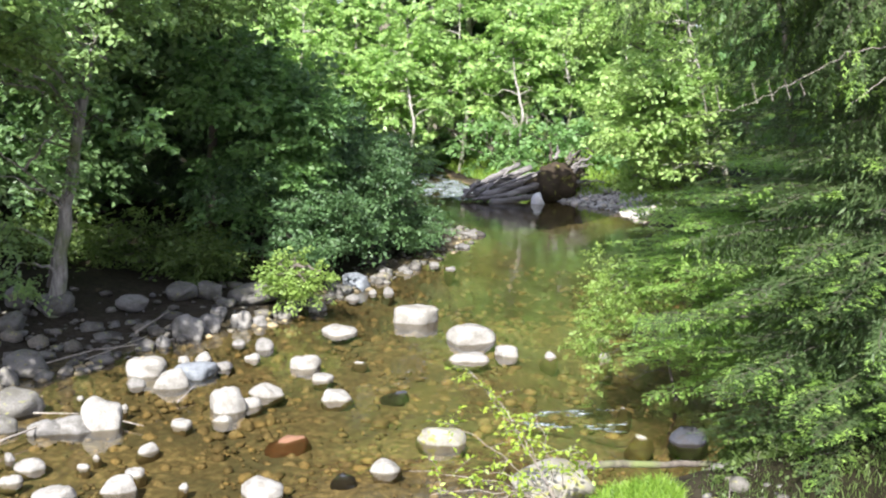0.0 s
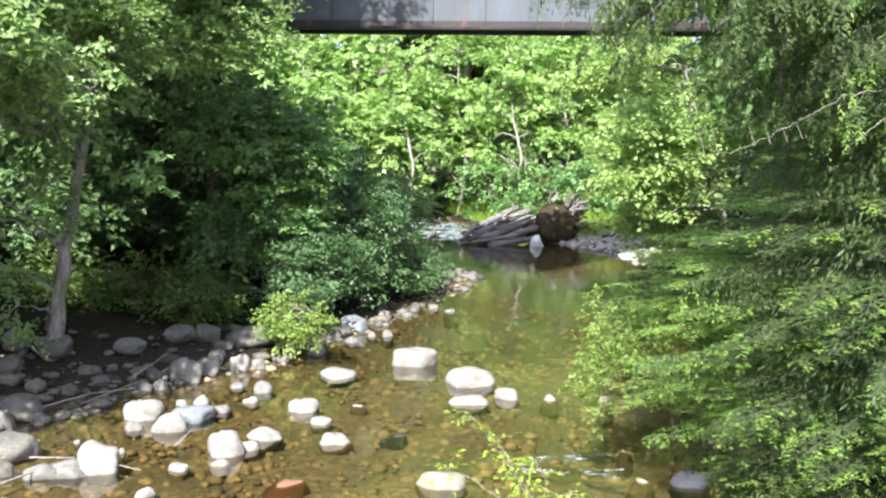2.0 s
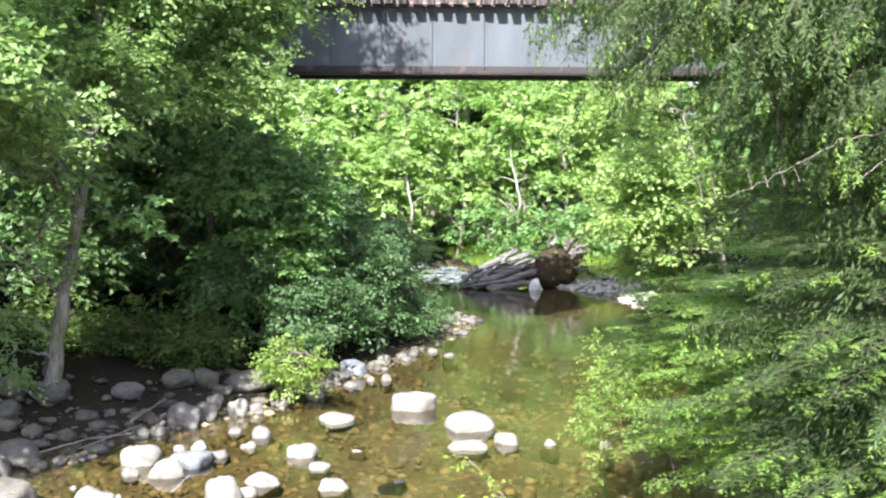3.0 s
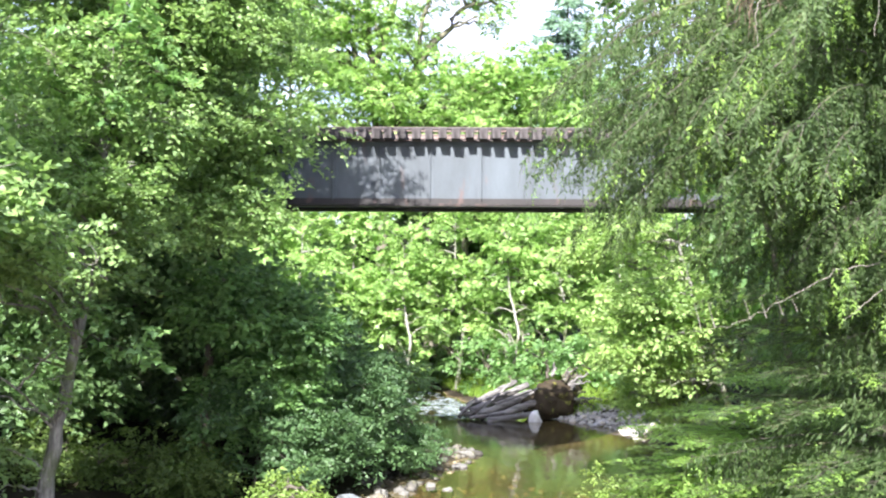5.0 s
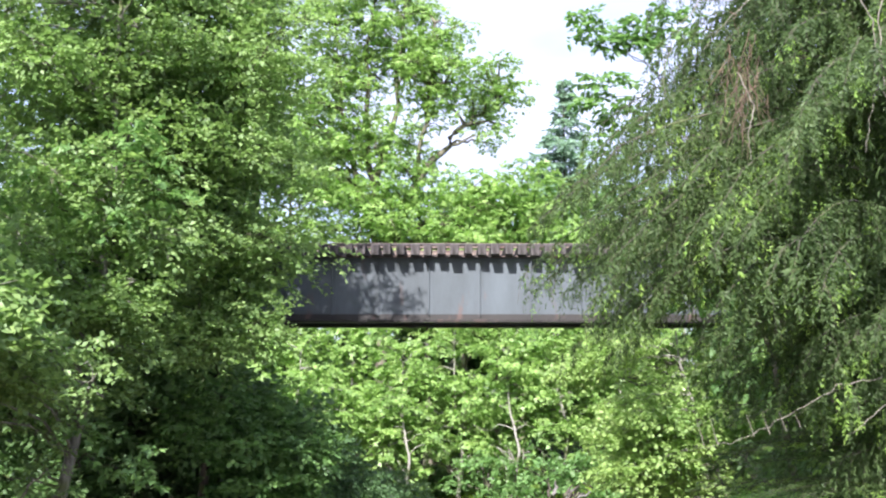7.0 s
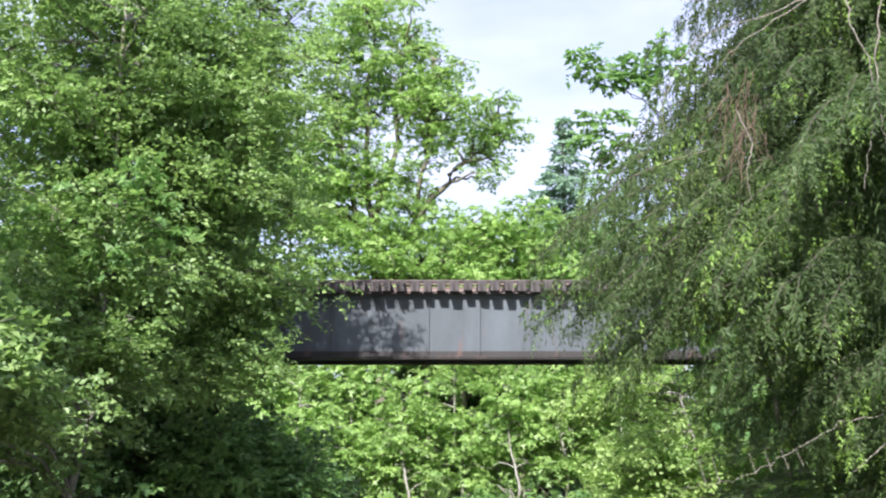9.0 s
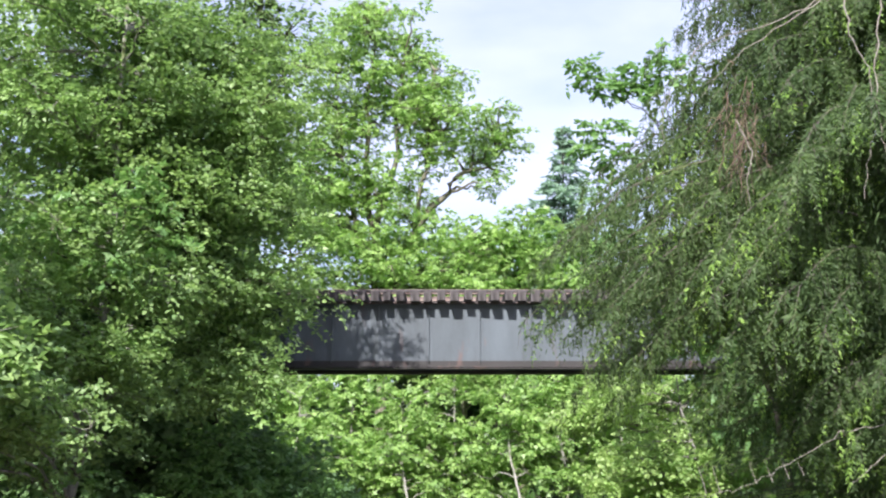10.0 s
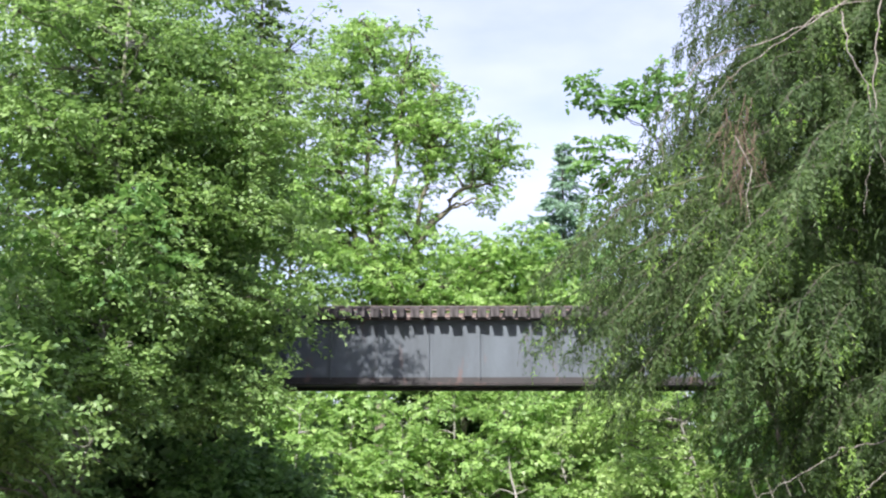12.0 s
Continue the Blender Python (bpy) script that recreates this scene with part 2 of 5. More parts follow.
def water_material():
    m = bpy.data.materials.new("clear_stream_water")
    m.use_nodes = True
    nt = m.node_tree
    n, l = nt.nodes, nt.links
    n.remove(n["Principled BSDF"])
    tc = n.new("ShaderNodeTexCoord")
    mp = n.new("ShaderNodeMapping")
    mp.inputs["Scale"].default_value = (1.0, 0.55, 1.0)
    l.new(tc.outputs["Object"], mp.inputs["Vector"])
    a = noise_node(nt, 2.2, 2, 0.45, mp.outputs["Vector"])
    b = noise_node(nt, 8.0, 2, 0.45, mp.outputs["Vector"])
    add = n.new("ShaderNodeMath")
    add.operation = "MULTIPLY_ADD"
    add.inputs[1].default_value = 0.22
    l.new(b.outputs["Fac"], add.inputs[0])
    l.new(a.outputs["Fac"], add.inputs[2])
    bp = n.new("ShaderNodeBump")
    bp.inputs["Strength"].default_value, bp.inputs["Distance"].default_value = 0.38, 0.03
    l.new(add.outputs[0], bp.inputs["Height"])
    # low gloss face on, full at grazing
    lw = n.new("ShaderNodeLayerWeight")
    lw.inputs["Blend"].default_value = 0.5
    l.new(bp.outputs["Normal"], lw.inputs["Normal"])
    power = n.new("ShaderNodeMath")
    power.operation = "POWER"
    power.inputs[1].default_value = 3.6
    l.new(lw.outputs["Facing"], power.inputs[0])
    fr = n.new("ShaderNodeMath")
    fr.operation = "MULTIPLY_ADD"
    fr.inputs[1].default_value, fr.inputs[2].default_value = 0.96, 0.04
    l.new(power.outputs[0], fr.inputs[0])
    gl = n.new("ShaderNodeBsdfGlossy")
    gl.inputs["Roughness"].default_value = 0.06
    l.new(bp.outputs["Normal"], gl.inputs["Normal"])
    tr = n.new("ShaderNodeBsdfTransparent")
    tr.inputs["Color"].default_value = (0.71, 0.68, 0.56, 1)
    mx = n.new("ShaderNodeMixShader")
    l.new(fr.outputs[0], mx.inputs["Fac"])
    l.new(tr.outputs["BSDF"], mx.inputs[1])
    l.new(gl.outputs["BSDF"], mx.inputs[2])
    l.new(mx.outputs["Shader"], n["Material Output"].inputs["Surface"])
    return m


WATER = water_material()


def steel_material(name, base, rust_amount):
    m, nt, n, l, p = material(name)
    tc = n.new("ShaderNodeTexCoord")
    mp = n.new("ShaderNodeMapping")
    mp.inputs["Scale"].default_value = (1, 1, 0.3)
    l.new(tc.outputs["Object"], mp.inputs["Vector"])
    a = noise_node(nt, 2.5, 6, 0.6, mp.outputs["Vector"])
    b = noise_node(nt, 22, 4, 0.6)
    c = mixc(nt, 0.10, base, ramp(nt, b.outputs["Fac"], [(0.3, (0.2, 0.2, 0.2)), (0.7, (0.8, 0.8, 0.8))]).outputs["Color"], "OVERLAY")
    st = noise_node(nt, 0.9, 5, 0.65, mp.outputs["Vector"])
    c = mixc(nt, 0.75, c, ramp(nt, st.outputs["Fac"], [(0.32, (0.55, 0.54, 0.52)), (0.68, (1.15, 1.15, 1.15))]).outputs["Color"], "MULTIPLY")
    r = ramp(nt, a.outputs["Fac"], [(0.62 - rust_amount * 0.3, (0, 0, 0)), (0.78 - rust_amount * 0.3, (1, 1, 1))])
    f = n.new("ShaderNodeMath")
    f.operation = "MULTIPLY"
    f.inputs[1].default_value = 0.7
    l.new(r.outputs["Color"], f.inputs[0])
    c = mixc(nt, f.outputs[0], c, (0.11, 0.06, 0.05))
    l.new(c, p.inputs["Base Color"])
    p.inputs["Roughness"].default_value, p.inputs["Metallic"].default_value = 0.6, 0.0
    bump(nt, b.outputs["Fac"], 0.2, 0.01, p)
    return m


STEEL = steel_material("weathered_grey_steel", (0.072, 0.086, 0.102), 0.07)
# darker steel for the bottom flange, its cover plate and angle
STEEL_DARK = steel_material("dark_steel", (0.024, 0.02, 0.02), 0.22)
STEEL_RUST = steel_material("rusty_steel", (0.06, 0.045, 0.045), 0.6)
STEEL_RAIL = steel_material("worn_rail_steel", (0.2, 0.15, 0.13), 0.5)
TIMBER = bark_material("old_creosote_timber", (0.02, 0.016, 0.016), (0.10, 0.088, 0.088), 10, 0.0)


# ---- mesh helpers ----
rng = np.random.default_rng(7)


def np_mesh(name, verts, faces, mat, smooth=False):
    """A mesh from arrays; all faces have the same number of corners."""
    verts, faces = np.asarray(verts, np.float32), np.asarray(faces, np.int32)
    me = bpy.data.meshes.new(name)
    k = faces.shape[1]
    me.vertices.add(len(verts))
    me.vertices.foreach_set("co", verts.ravel())
    me.loops.add(faces.size)
    me.loops.foreach_set("vertex_index", faces.ravel())
    me.polygons.add(len(faces))
    me.polygons.foreach_set("loop_start", np.arange(0, faces.size, k, dtype=np.int32))
    me.update(calc_edges=True)
    if smooth:
        me.polygons.foreach_set("use_smooth", np.ones(len(faces), dtype=bool))
    me.materials.append(mat)
    return me


def part(name, data, parent, label=""):
    if isinstance(data, bmesh.types.BMesh):
        raise TypeError
    ob = new(name, data)
    ob.parent = parent
    if label:
        ob["label"] = label
    return ob


def unit(v):
    return v / np.maximum(np.linalg.norm(v, axis=-1, keepdims=True), 1e-9)


def tubes(paths, sides=6):
    """Tapered tubes along paths of (points, radii), joined: vertices and quads."""
    vs, fs, base = [], [], 0
    ang = np.linspace(0, 2 * np.pi, sides, endpoint=False)
    for pts, rad in paths:
        pts, rad = np.asarray(pts, float), np.asarray(rad, float)
        tan = unit(np.gradient(pts, axis=0))
        ref = np.where(np.abs(tan[:, 2:3]) > 0.9, [[1.0, 0, 0]], [[0, 0, 1.0]])
        u = unit(np.cross(tan, ref))
        w = np.cross(tan, u)
        ring = pts[:, None] + rad[:, None, None] * (np.cos(ang)[None, :, None] * u[:, None] + np.sin(ang)[None, :, None] * w[:, None])
        n = len(pts)
        vs.append(ring.reshape(-1, 3))
        i = np.arange(n - 1)[:, None] * sides
        j = np.arange(sides)[None]
        q = np.stack([i + j, i + (j + 1) % sides, i + sides + (j + 1) % sides, i + sides + j], -1).reshape(-1, 4)
        fs.append(q + base)
        base += n * sides
    return np.concatenate(vs), np.concatenate(fs)


def bend(a, b, n=7, sag=0.0, wob=0.0, r=None):
    """A wavering line of n points from a to b."""
    r = r or rng
    a, b = np.asarray(a, float), np.asarray(b, float)
    t = np.linspace(0, 1, n)[:, None]
    p = a + (b - a) * t
    p[:, 2] += sag * np.sin(np.pi * t[:, 0])
    k = r.normal(0, wob, (n, 3))
    k[0] = k[-1] = 0
    return p + k


def leaves(pos, axis, normal, length, width, fold=0.25):
    """Folded pointed leaves: two triangles each side of the midrib."""
    axis = unit(axis)
    side = unit(np.cross(axis, normal))
    nrm = np.cross(side, axis)
    L, W = length[:, None], (length * width)[:, None]
    base, tip = pos, pos + axis * L
    mid = pos + axis * L * 0.45
    lft = mid + side * W * 0.5 + nrm * W * fold
    rgt = mid - side * W * 0.5 + nrm * W * fold
    v = np.stack([base, rgt, tip, lft], 1).reshape(-1, 3)
    i = np.arange(len(pos))[:, None] * 4
    f = np.concatenate([i + [[0, 1, 2]], i + [[0, 2, 3]]], 1).reshape(-1, 3)
    return v, f


def lobed_leaves(pos, axis, normal, length, width=1.0):
    """Broad three-lobed leaves as a fan of points."""
    axis = unit(axis)
    side = unit(np.cross(axis, normal))
    nrm = np.cross(side, axis)
    L = length[:, None]
    out = [pos]
    for a, rr in ((-68, 0.82), (-30, 0.48), (0, 1.0), (30, 0.48), (68, 0.82)):
        c, s = math.cos(radians(a)), math.sin(radians(a))
        out.append(pos + axis * L * rr * c * 0.62 + side * L * rr * s * 0.62 * width - nrm * L * 0.12 * rr * rr)
    v = np.stack(out, 1).reshape(-1, 3)
    i = np.arange(len(pos))[:, None] * 6
    f = np.concatenate([i + [[0, k, k + 1]] for k in range(1, 5)], 1).reshape(-1, 3)
    return v, f


def sprays(r, blobs, density, per, leaf_len, width, spread, flat=0.35, droop=0.35, lobed=False):
    """Leafy twigs that fill soft clumps (x, y, z, rx, ry, rz): vertices, triangles, and the twigs' starts.
    The leaves stand in two rows along each twig and lie flat, facing the light."""
    P, A, N, C = [], [], [], []
    for bx, by, bz, rx, ry, rz in blobs:
        n = max(4, int(density * (rx * ry + rx * rz + ry * rz) / 3))
        g = np.clip(r.normal(size=(n, 3)), -1.9, 1.9)
        c = np.array([bx, by, bz]) + g * 0.58 * np.array([rx, ry, rz])
        C.append(c)
        d = unit(g * [1, 1, 0.25] + 0.8 * r.normal(size=(n, 3)) * [1, 1, 0.4] + [0, 0, -droop * 0.5])
        up = unit(np.array([0, 0, 1.0]) + 0.32 * r.normal(size=(n, 3)) + 0.25 * g * [1, 1, 0])
        side = unit(np.cross(d, up))
        up = np.cross(side, d)
        ln = spread * r.uniform(0.7, 1.7, (n, 1, 1))
        s = (np.arange(per)[None, :, None] + r.random((n, per, 1))) / per
        sg = np.where(np.arange(per) % 2 == 0, 1.0, -1.0)[None, :, None]
        p = c[:, None] + d[:, None] * ln * s + side[:, None] * sg * ln * 0.16 * r.random((n, per, 1)) + flat * 0.15 * ln * r.normal(size=(n, per, 3))
        p[..., 2] -= droop * 0.5 * (ln * s * s)[..., 0]
        ax = d[:, None] * r.uniform(0.2, 0.9, (n, per, 1)) + side[:, None] * sg + 0.35 * r.normal(size=(n, per, 3)) + np.array([0, 0, -droop * 0.6])
        nm = up[:, None] + 0.38 * r.normal(size=(n, per, 3))
        P.append(p.reshape(-1, 3)); A.append(ax.reshape(-1, 3)); N.append(nm.reshape(-1, 3))
    P, A, N = map(np.concatenate, (P, A, N))
    S = leaf_len * (0.55 + 0.75 * r.random(len(P)))
    v, f = (lobed_leaves(P, A, N, S, width) if lobed else leaves(P, A, N, S, width))
    return v, f, np.concatenate(C)


def fill(r, envelope, n, size, zflat=0.7):
    """n smaller blobs strewn through a large ellipsoid, so that gaps stay between them."""
    x, y, z, rx, ry, rz = envelope
    out = []
    for _ in range(n):
        d = unit(r.normal(size=3)) * r.random() ** 0.42
        s = size * (0.7 + 0.6 * r.random())
        out.append((x + d[0] * rx, y + d[1] * ry, z + d[2] * rz, s, s, s * zflat))
    return out


def tiers(r, envelope, n, size):
    """Flat umbrella-like leaf layers stacked through a large ellipsoid, the outer ones hanging lower."""
    x, y, z, rx, ry, rz = envelope
    out = []
    for _ in range(n):
        d = unit(r.normal(size=3)) * r.random() ** 0.4
        s = size * r.uniform(0.55, 1.25)
        out.append((x + d[0] * rx, y + d[1] * ry, z + d[2] * rz, s, s * 0.9, s * r.uniform(0.22, 0.38)))
    return out


def thing(name, label, category, at=(0, 0, 0), group="", kind=""):
    ob = new(name)
    ob.location = at
    return tagged(ob, label, category, group, kind)


def broadleaf(name, label, base, trunk, blobs, leaf_mat, bark, leaf_len, density, per, spread, seed,
              trunk_r=0.15, width=0.55, twig_share=0.15, limb_r=0.05, lobed=False, group="", droop=0.35, category="tree", flat=0.35, forks=()):
    """A tree: trunk through the given points, a limb to each blob, twigs to some sprays, and leaves."""
    r = np.random.default_rng(seed)
    ob = thing(name, label, category, base, group)
    b0 = np.array(base, float)
    tr = np.array(trunk, float)
    n = len(tr)
    t = np.linspace(0, n - 1, n * 5)
    line = np.stack([np.interp(t, np.arange(n), tr[:, k]) for k in range(3)], 1)
    line[1:-1] += r.normal(0, trunk_r * 0.15, (len(line) - 2, 3))
    rad = trunk_r * (1 - 0.8 * np.linspace(0, 1, len(line)))
    rad[:3] *= [1.45, 1.2, 1.08]
    v, f = tubes([(line - b0, rad)], 10)
    part("trunk", np_mesh("trunk", v, f, bark, True), ob)
    v, f, c = sprays(r, blobs, density, per, leaf_len, width, spread, flat=flat, droop=droop, lobed=lobed)
    part("crown", np_mesh("crown", v - b0, f, leaf_mat), ob)
    limbs, twigs = [], []
    for fk in forks:
        fk = np.array(fk, float)
        q = np.linspace(0, len(fk) - 1, len(fk) * 4)
        way = np.stack([np.interp(q, np.arange(len(fk)), fk[:, k]) for k in range(3)], 1)
        way[1:] += r.normal(0, trunk_r * 0.25, (len(way) - 1, 3))
        limbs.append((way - b0, np.linspace(trunk_r * 0.5, trunk_r * 0.1, len(way))))
        line = np.concatenate([line, way])
    for x, y, z, rx, ry, rz in blobs:
        q = np.array([x, y, z])
        low = line[line[:, 2] < z + 0.3]
        low = low if len(low) else line[:1]
        s = low[np.argmin(np.linalg.norm((low - q) * [1, 1, 0.8], axis=1) + 0.25 * np.abs(low[:, 2] - (z - 1.2)))]
        ln = np.linalg.norm(q - s)
        limbs.append((bend(s, q, 7, 0.08 * ln, 0.03 * ln, r) - b0, np.linspace(limb_r, limb_r * 0.3, 7)))
    cent = np.array([b[:3] for b in blobs])
    for k in r.choice(len(c), int(len(c) * twig_share), replace=False):
        s = cent[np.argmin(np.linalg.norm(cent - c[k], axis=1))]
        twigs.append((bend(s, c[k], 4, 0.05, 0.04, r) - b0, np.linspace(limb_r * 0.35, limb_r * 0.1, 4)))
    for k, (pts, rd) in enumerate(limbs):
        v, f = tubes([(pts, rd)], 4 if lobed else 6)
        part("limb", np_mesh("limb", v, f, bark, True), ob)
    if twigs:
        v, f = tubes(twigs, 3)
        part("twig_work", np_mesh("twig_work", v, f, bark), ob)["kind"] = "stuff"
    return ob


# ---- ground ----
LY = [-40, 8, 13.7, 16.6, 17.9, 19.5, 20.8, 23.5, 25.5, 28.3, 31, 33.4, 35, 36.7, 43.5, 53.4, 62, 75, 600]
LX = [-7, -6.8, -6.6, -6.5, -5.6, -5.0, -3.4, -2.3, -1.15, -0.1, 0.8, 1.5, 0.8, 0.1, -1.0, -2.7, -6, -20, -20]
RY = [-40, 8, 11.9, 12.8, 13.2, 15.7, 18.7, 30.6, 39, 42.5, 46.8, 50, 56, 62, 75, 600]
RX = [1.2, 1.2, 1.3, 3.4, 4.2, 5.2, 6.0, 7.4, 6.5, 4.7, 1.8, 0.8, -0.6, -3.5, -16, -16]


def height(x, y):
    """The ground: a shallow stream bed between low banks that rise into wooded slopes."""
    xl, xr = np.interp(y, LY, LX), np.interp(y, RY, RX)
    left, right = xl - x, x - xr
    inland = np.maximum(left, right)
    pool = 0.15 + 1.0 * np.clip((y - 20.5) / 6, 0, 1) * np.clip((43 - y) / 4, 0, 1)
    pool = pool + 0.38 * np.clip((x - 1.2) / 1.4, 0, 1) * np.clip((y - 12) / 1.5, 0, 1) * np.clip((22 - y) / 4, 0, 1)
    bed = -0.05 - pool * (1 - np.exp(np.minimum(inland, 0) * 0.55))
    up_left = 0.10 * left + 0.05 * np.clip(left - 3, 0, 30) + 0.05 * np.clip(left - 12, 0, 60)
    up_right = 0.24 * np.minimum(right, 4) + 0.03 * np.clip(right, 0, 60)
    bank = np.where(left > right, up_left, up_right)
    far = np.clip((y - 60) / 60, 0, 1) * 4.0
    return np.where(inland < 0, bed, bank - 0.05) + np.where(inland > 0, far, 0)


def axis_steps(lo, hi, step, end):
    inner = np.arange(lo, hi + 1e-6, step)
    grow, s = [], step
    while (grow[-1] if grow else 0) < end:
        s *= 1.35
        grow.append((grow[-1] if grow else 0) + s)
    g = np.array(grow)
    return np.concatenate([lo - g[::-1], inner, hi + g])


gx, gy = axis_steps(-14, 14, 0.25, 900), axis_steps(9, 60, 0.32, 1200)
GX, GY = np.meshgrid(gx, gy)
GZ = height(GX, GY)
near = np.exp(-((np.clip(np.abs(GX) - 14, 0, None)) / 8) ** 2) * np.exp(-((np.clip(np.abs(GY - 34) - 26, 0, None)) / 8) ** 2)
bumps = np.array([noise.fractal(Vector((x * 0.9, y * 0.9, 3.1)), 1.0, 2.0, 4) for x, y in zip(GX.ravel(), GY.ravel())]).reshape(GX.shape)
GZ = GZ + bumps * 0.10 * near
nx = len(gx)
ii = (np.arange(len(gy) - 1)[:, None] * nx + np.arange(nx - 1)[None]).ravel()
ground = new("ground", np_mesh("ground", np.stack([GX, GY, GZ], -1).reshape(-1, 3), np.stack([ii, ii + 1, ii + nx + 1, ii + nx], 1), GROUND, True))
tagged(ground, "gravelly stream bed and shaded earth banks", "ground", kind="structure")

wxs, wys = np.linspace(-40, 30, 36), np.linspace(-30, 80, 56)
WX, WY = np.meshgrid(wxs, wys)
ii = (np.arange(len(wys) - 1)[:, None] * len(wxs) + np.arange(len(wxs) - 1)[None]).ravel()
water = new("water", np_mesh("water", np.stack([WX, WY, np.zeros_like(WX)], -1).reshape(-1, 3), np.stack([ii, ii + 1, ii + len(wxs) + 1, ii + len(wxs)], 1), WATER, True))
tagged(water, "clear shallow amber-brown stream water with green reflections", "water", kind="structure")


# ---- boxes and logs ----
def box_mesh(name, sx, sy, sz, mat, bevel=0.0, centre=(0, 0, 0)):
    bm = bmesh.new()
    bmesh.ops.create_cube(bm, size=1.0, matrix=Matrix.Translation(centre) @ Matrix.Diagonal((sx, sy, sz, 1)))
    if bevel:
        bmesh.ops.bevel(bm, geom=bm.edges[:], offset=bevel, segments=1, affect="EDGES")
    me = bpy.data.meshes.new(name)
    bm.to_mesh(me)
    bm.free()
    me.materials.append(mat)
    return me


# ---- railway bridge ----
BY, BZ = 31.0, 7.47          # near face of the girder, underside


def bridge():
    br = thing("railway_bridge", "old grey steel plate girder railway bridge with timber ties", "bridge", (0, BY, BZ))
    br.scale = (1, 1, 0.97)
    span0, span1 = -13.0, 14.0
    length, mid = span1 - span0, (span0 + span1) / 2
    stiff = [-8.4, -7.1, -5.77, -4.44, -3.11, -1.74, -0.27, 1.22, 2.71, 4.18, 5.6, 7.0, 8.3]
    for y0, side in ((0.0, -1), (1.9, 1)):
        gd = part("plate_girder", box_mesh("web", length, 0.02, 1.88, STEEL, 0, (mid, 0, 1.03)), br, "grey painted riveted web plate streaked with rust")
        gd.location = (0, y0 + 0.17, 0)
        part("bottom_flange", box_mesh("flange", length, 0.40, 0.045, STEEL_DARK, 0.006, (mid, 0, 0.07)), gd, "dark rusty flange plate")
        part("cover_plate", box_mesh("cover", length * 0.82, 0.37, 0.04, STEEL_DARK, 0.006, (mid, 0, 0.022)), gd, "dark rusty cover plate")
        part("flange_angle", box_mesh("angle", length, 0.02, 0.16, STEEL_DARK, 0.003, (mid, side * 0.021, 0.175)), gd)
        part("top_flange", box_mesh("flange_top", length, 0.38, 0.04, STEEL_RUST, 0.006, (mid, 0, 1.985)), gd)
        part("top_angle", box_mesh("angle_top", length, 0.02, 0.13, STEEL, 0.003, (mid, side * 0.021, 1.90)), gd)
        me = box_mesh("stiffener", 0.022, 0.085, 1.70, STEEL, 0.003)
        lap = box_mesh("stiffener_leg", 0.10, 0.014, 1.70, STEEL, 0.002)
        for x in stiff:
            s = part("stiffener", me, gd)
            s.location = (x, side * 0.0535, 1.06)
            lp = part("stiffener_leg", lap, gd)
            lp.location = (x + 0.061, side * 0.018, 1.06)
    # ties, uneven and weathered, overhanging the girder
    ties = [box_mesh("tie", 0.225 + 0.02 * k, 2.92, 0.31 + 0.012 * k, TIMBER, 0.018) for k in range(3)]
    r = np.random.default_rng(3)
    x, k = span0, 0
    while x < span1:
        t = part("tie", ties[k % 3], br)
        t.location = (x, 1.12 - 0.02 + r.normal(0, 0.035), 2.15 + r.normal(0, 0.012))
        t.rotation_euler = (0, r.normal(0, 0.02), r.normal(0, 0.018))
        x += 0.385 + r.normal(0, 0.008)
        k += 1
    for y in (-0.2, 2.44):
        part("guard_timber", box_mesh("guard", length, 0.14, 0.07, TIMBER, 0.01, (mid, y + (0.2 if y < 0 else -0.2), 2.335)), br, "weathered grey guard timber")
    for y in (0.40, 1.84):
        bm = bmesh.new()
        half = ((0.065, 2.30), (0.065, 2.315), (0.01, 2.33), (0.01, 2.41), (0.033, 2.418), (0.033, 2.448))
        outline = [(-w, z) for w, z in half] + [(w, z) for w, z in reversed(half)]
        ends = [[bm.verts.new((x, y + w, z)) for w, z in outline] for x in (span0, span1)]
        for k in range(len(outline)):
            j = (k + 1) % len(outline)
            bm.faces.new((ends[0][k], ends[0][j], ends[1][j], ends[1][k]))
        for e in ends:
            bm.faces.new(e)
        bmesh.ops.recalc_face_normals(bm, faces=bm.faces[:])
        me = bpy.data.meshes.new("rail")
        bm.to_mesh(me)
        bm.free()
        me.materials.append(STEEL_RAIL)
        part("rail", me, br, "rusty steel rail")
    brace = box_mesh("cross_brace", 0.07, 2.0, 0.07, STEEL_RUST, 0.004)
    for k, x in enumerate(stiff):
        b = part("cross_brace", brace, br)
        b.location, b.rotation_euler = (x, 1.12, 0.2), (0, 0, 0.55 if k % 2 else -0.55)
    for x in (span0 - 0.9, span1 + 0.9):
        ab = new("bridge_abutment", box_mesh("abutment", 2.4, 4.2, 9.0, STONE_SHADED, 0.08))
        ab.location = (x, BY + 1.1, BZ - 4.52)
        tagged(ab, "dark weathered concrete bridge abutment in the trees", "abutment", kind="structure")


bridge()

# ---- left bank trees ----
R = np.random.default_rng(11)
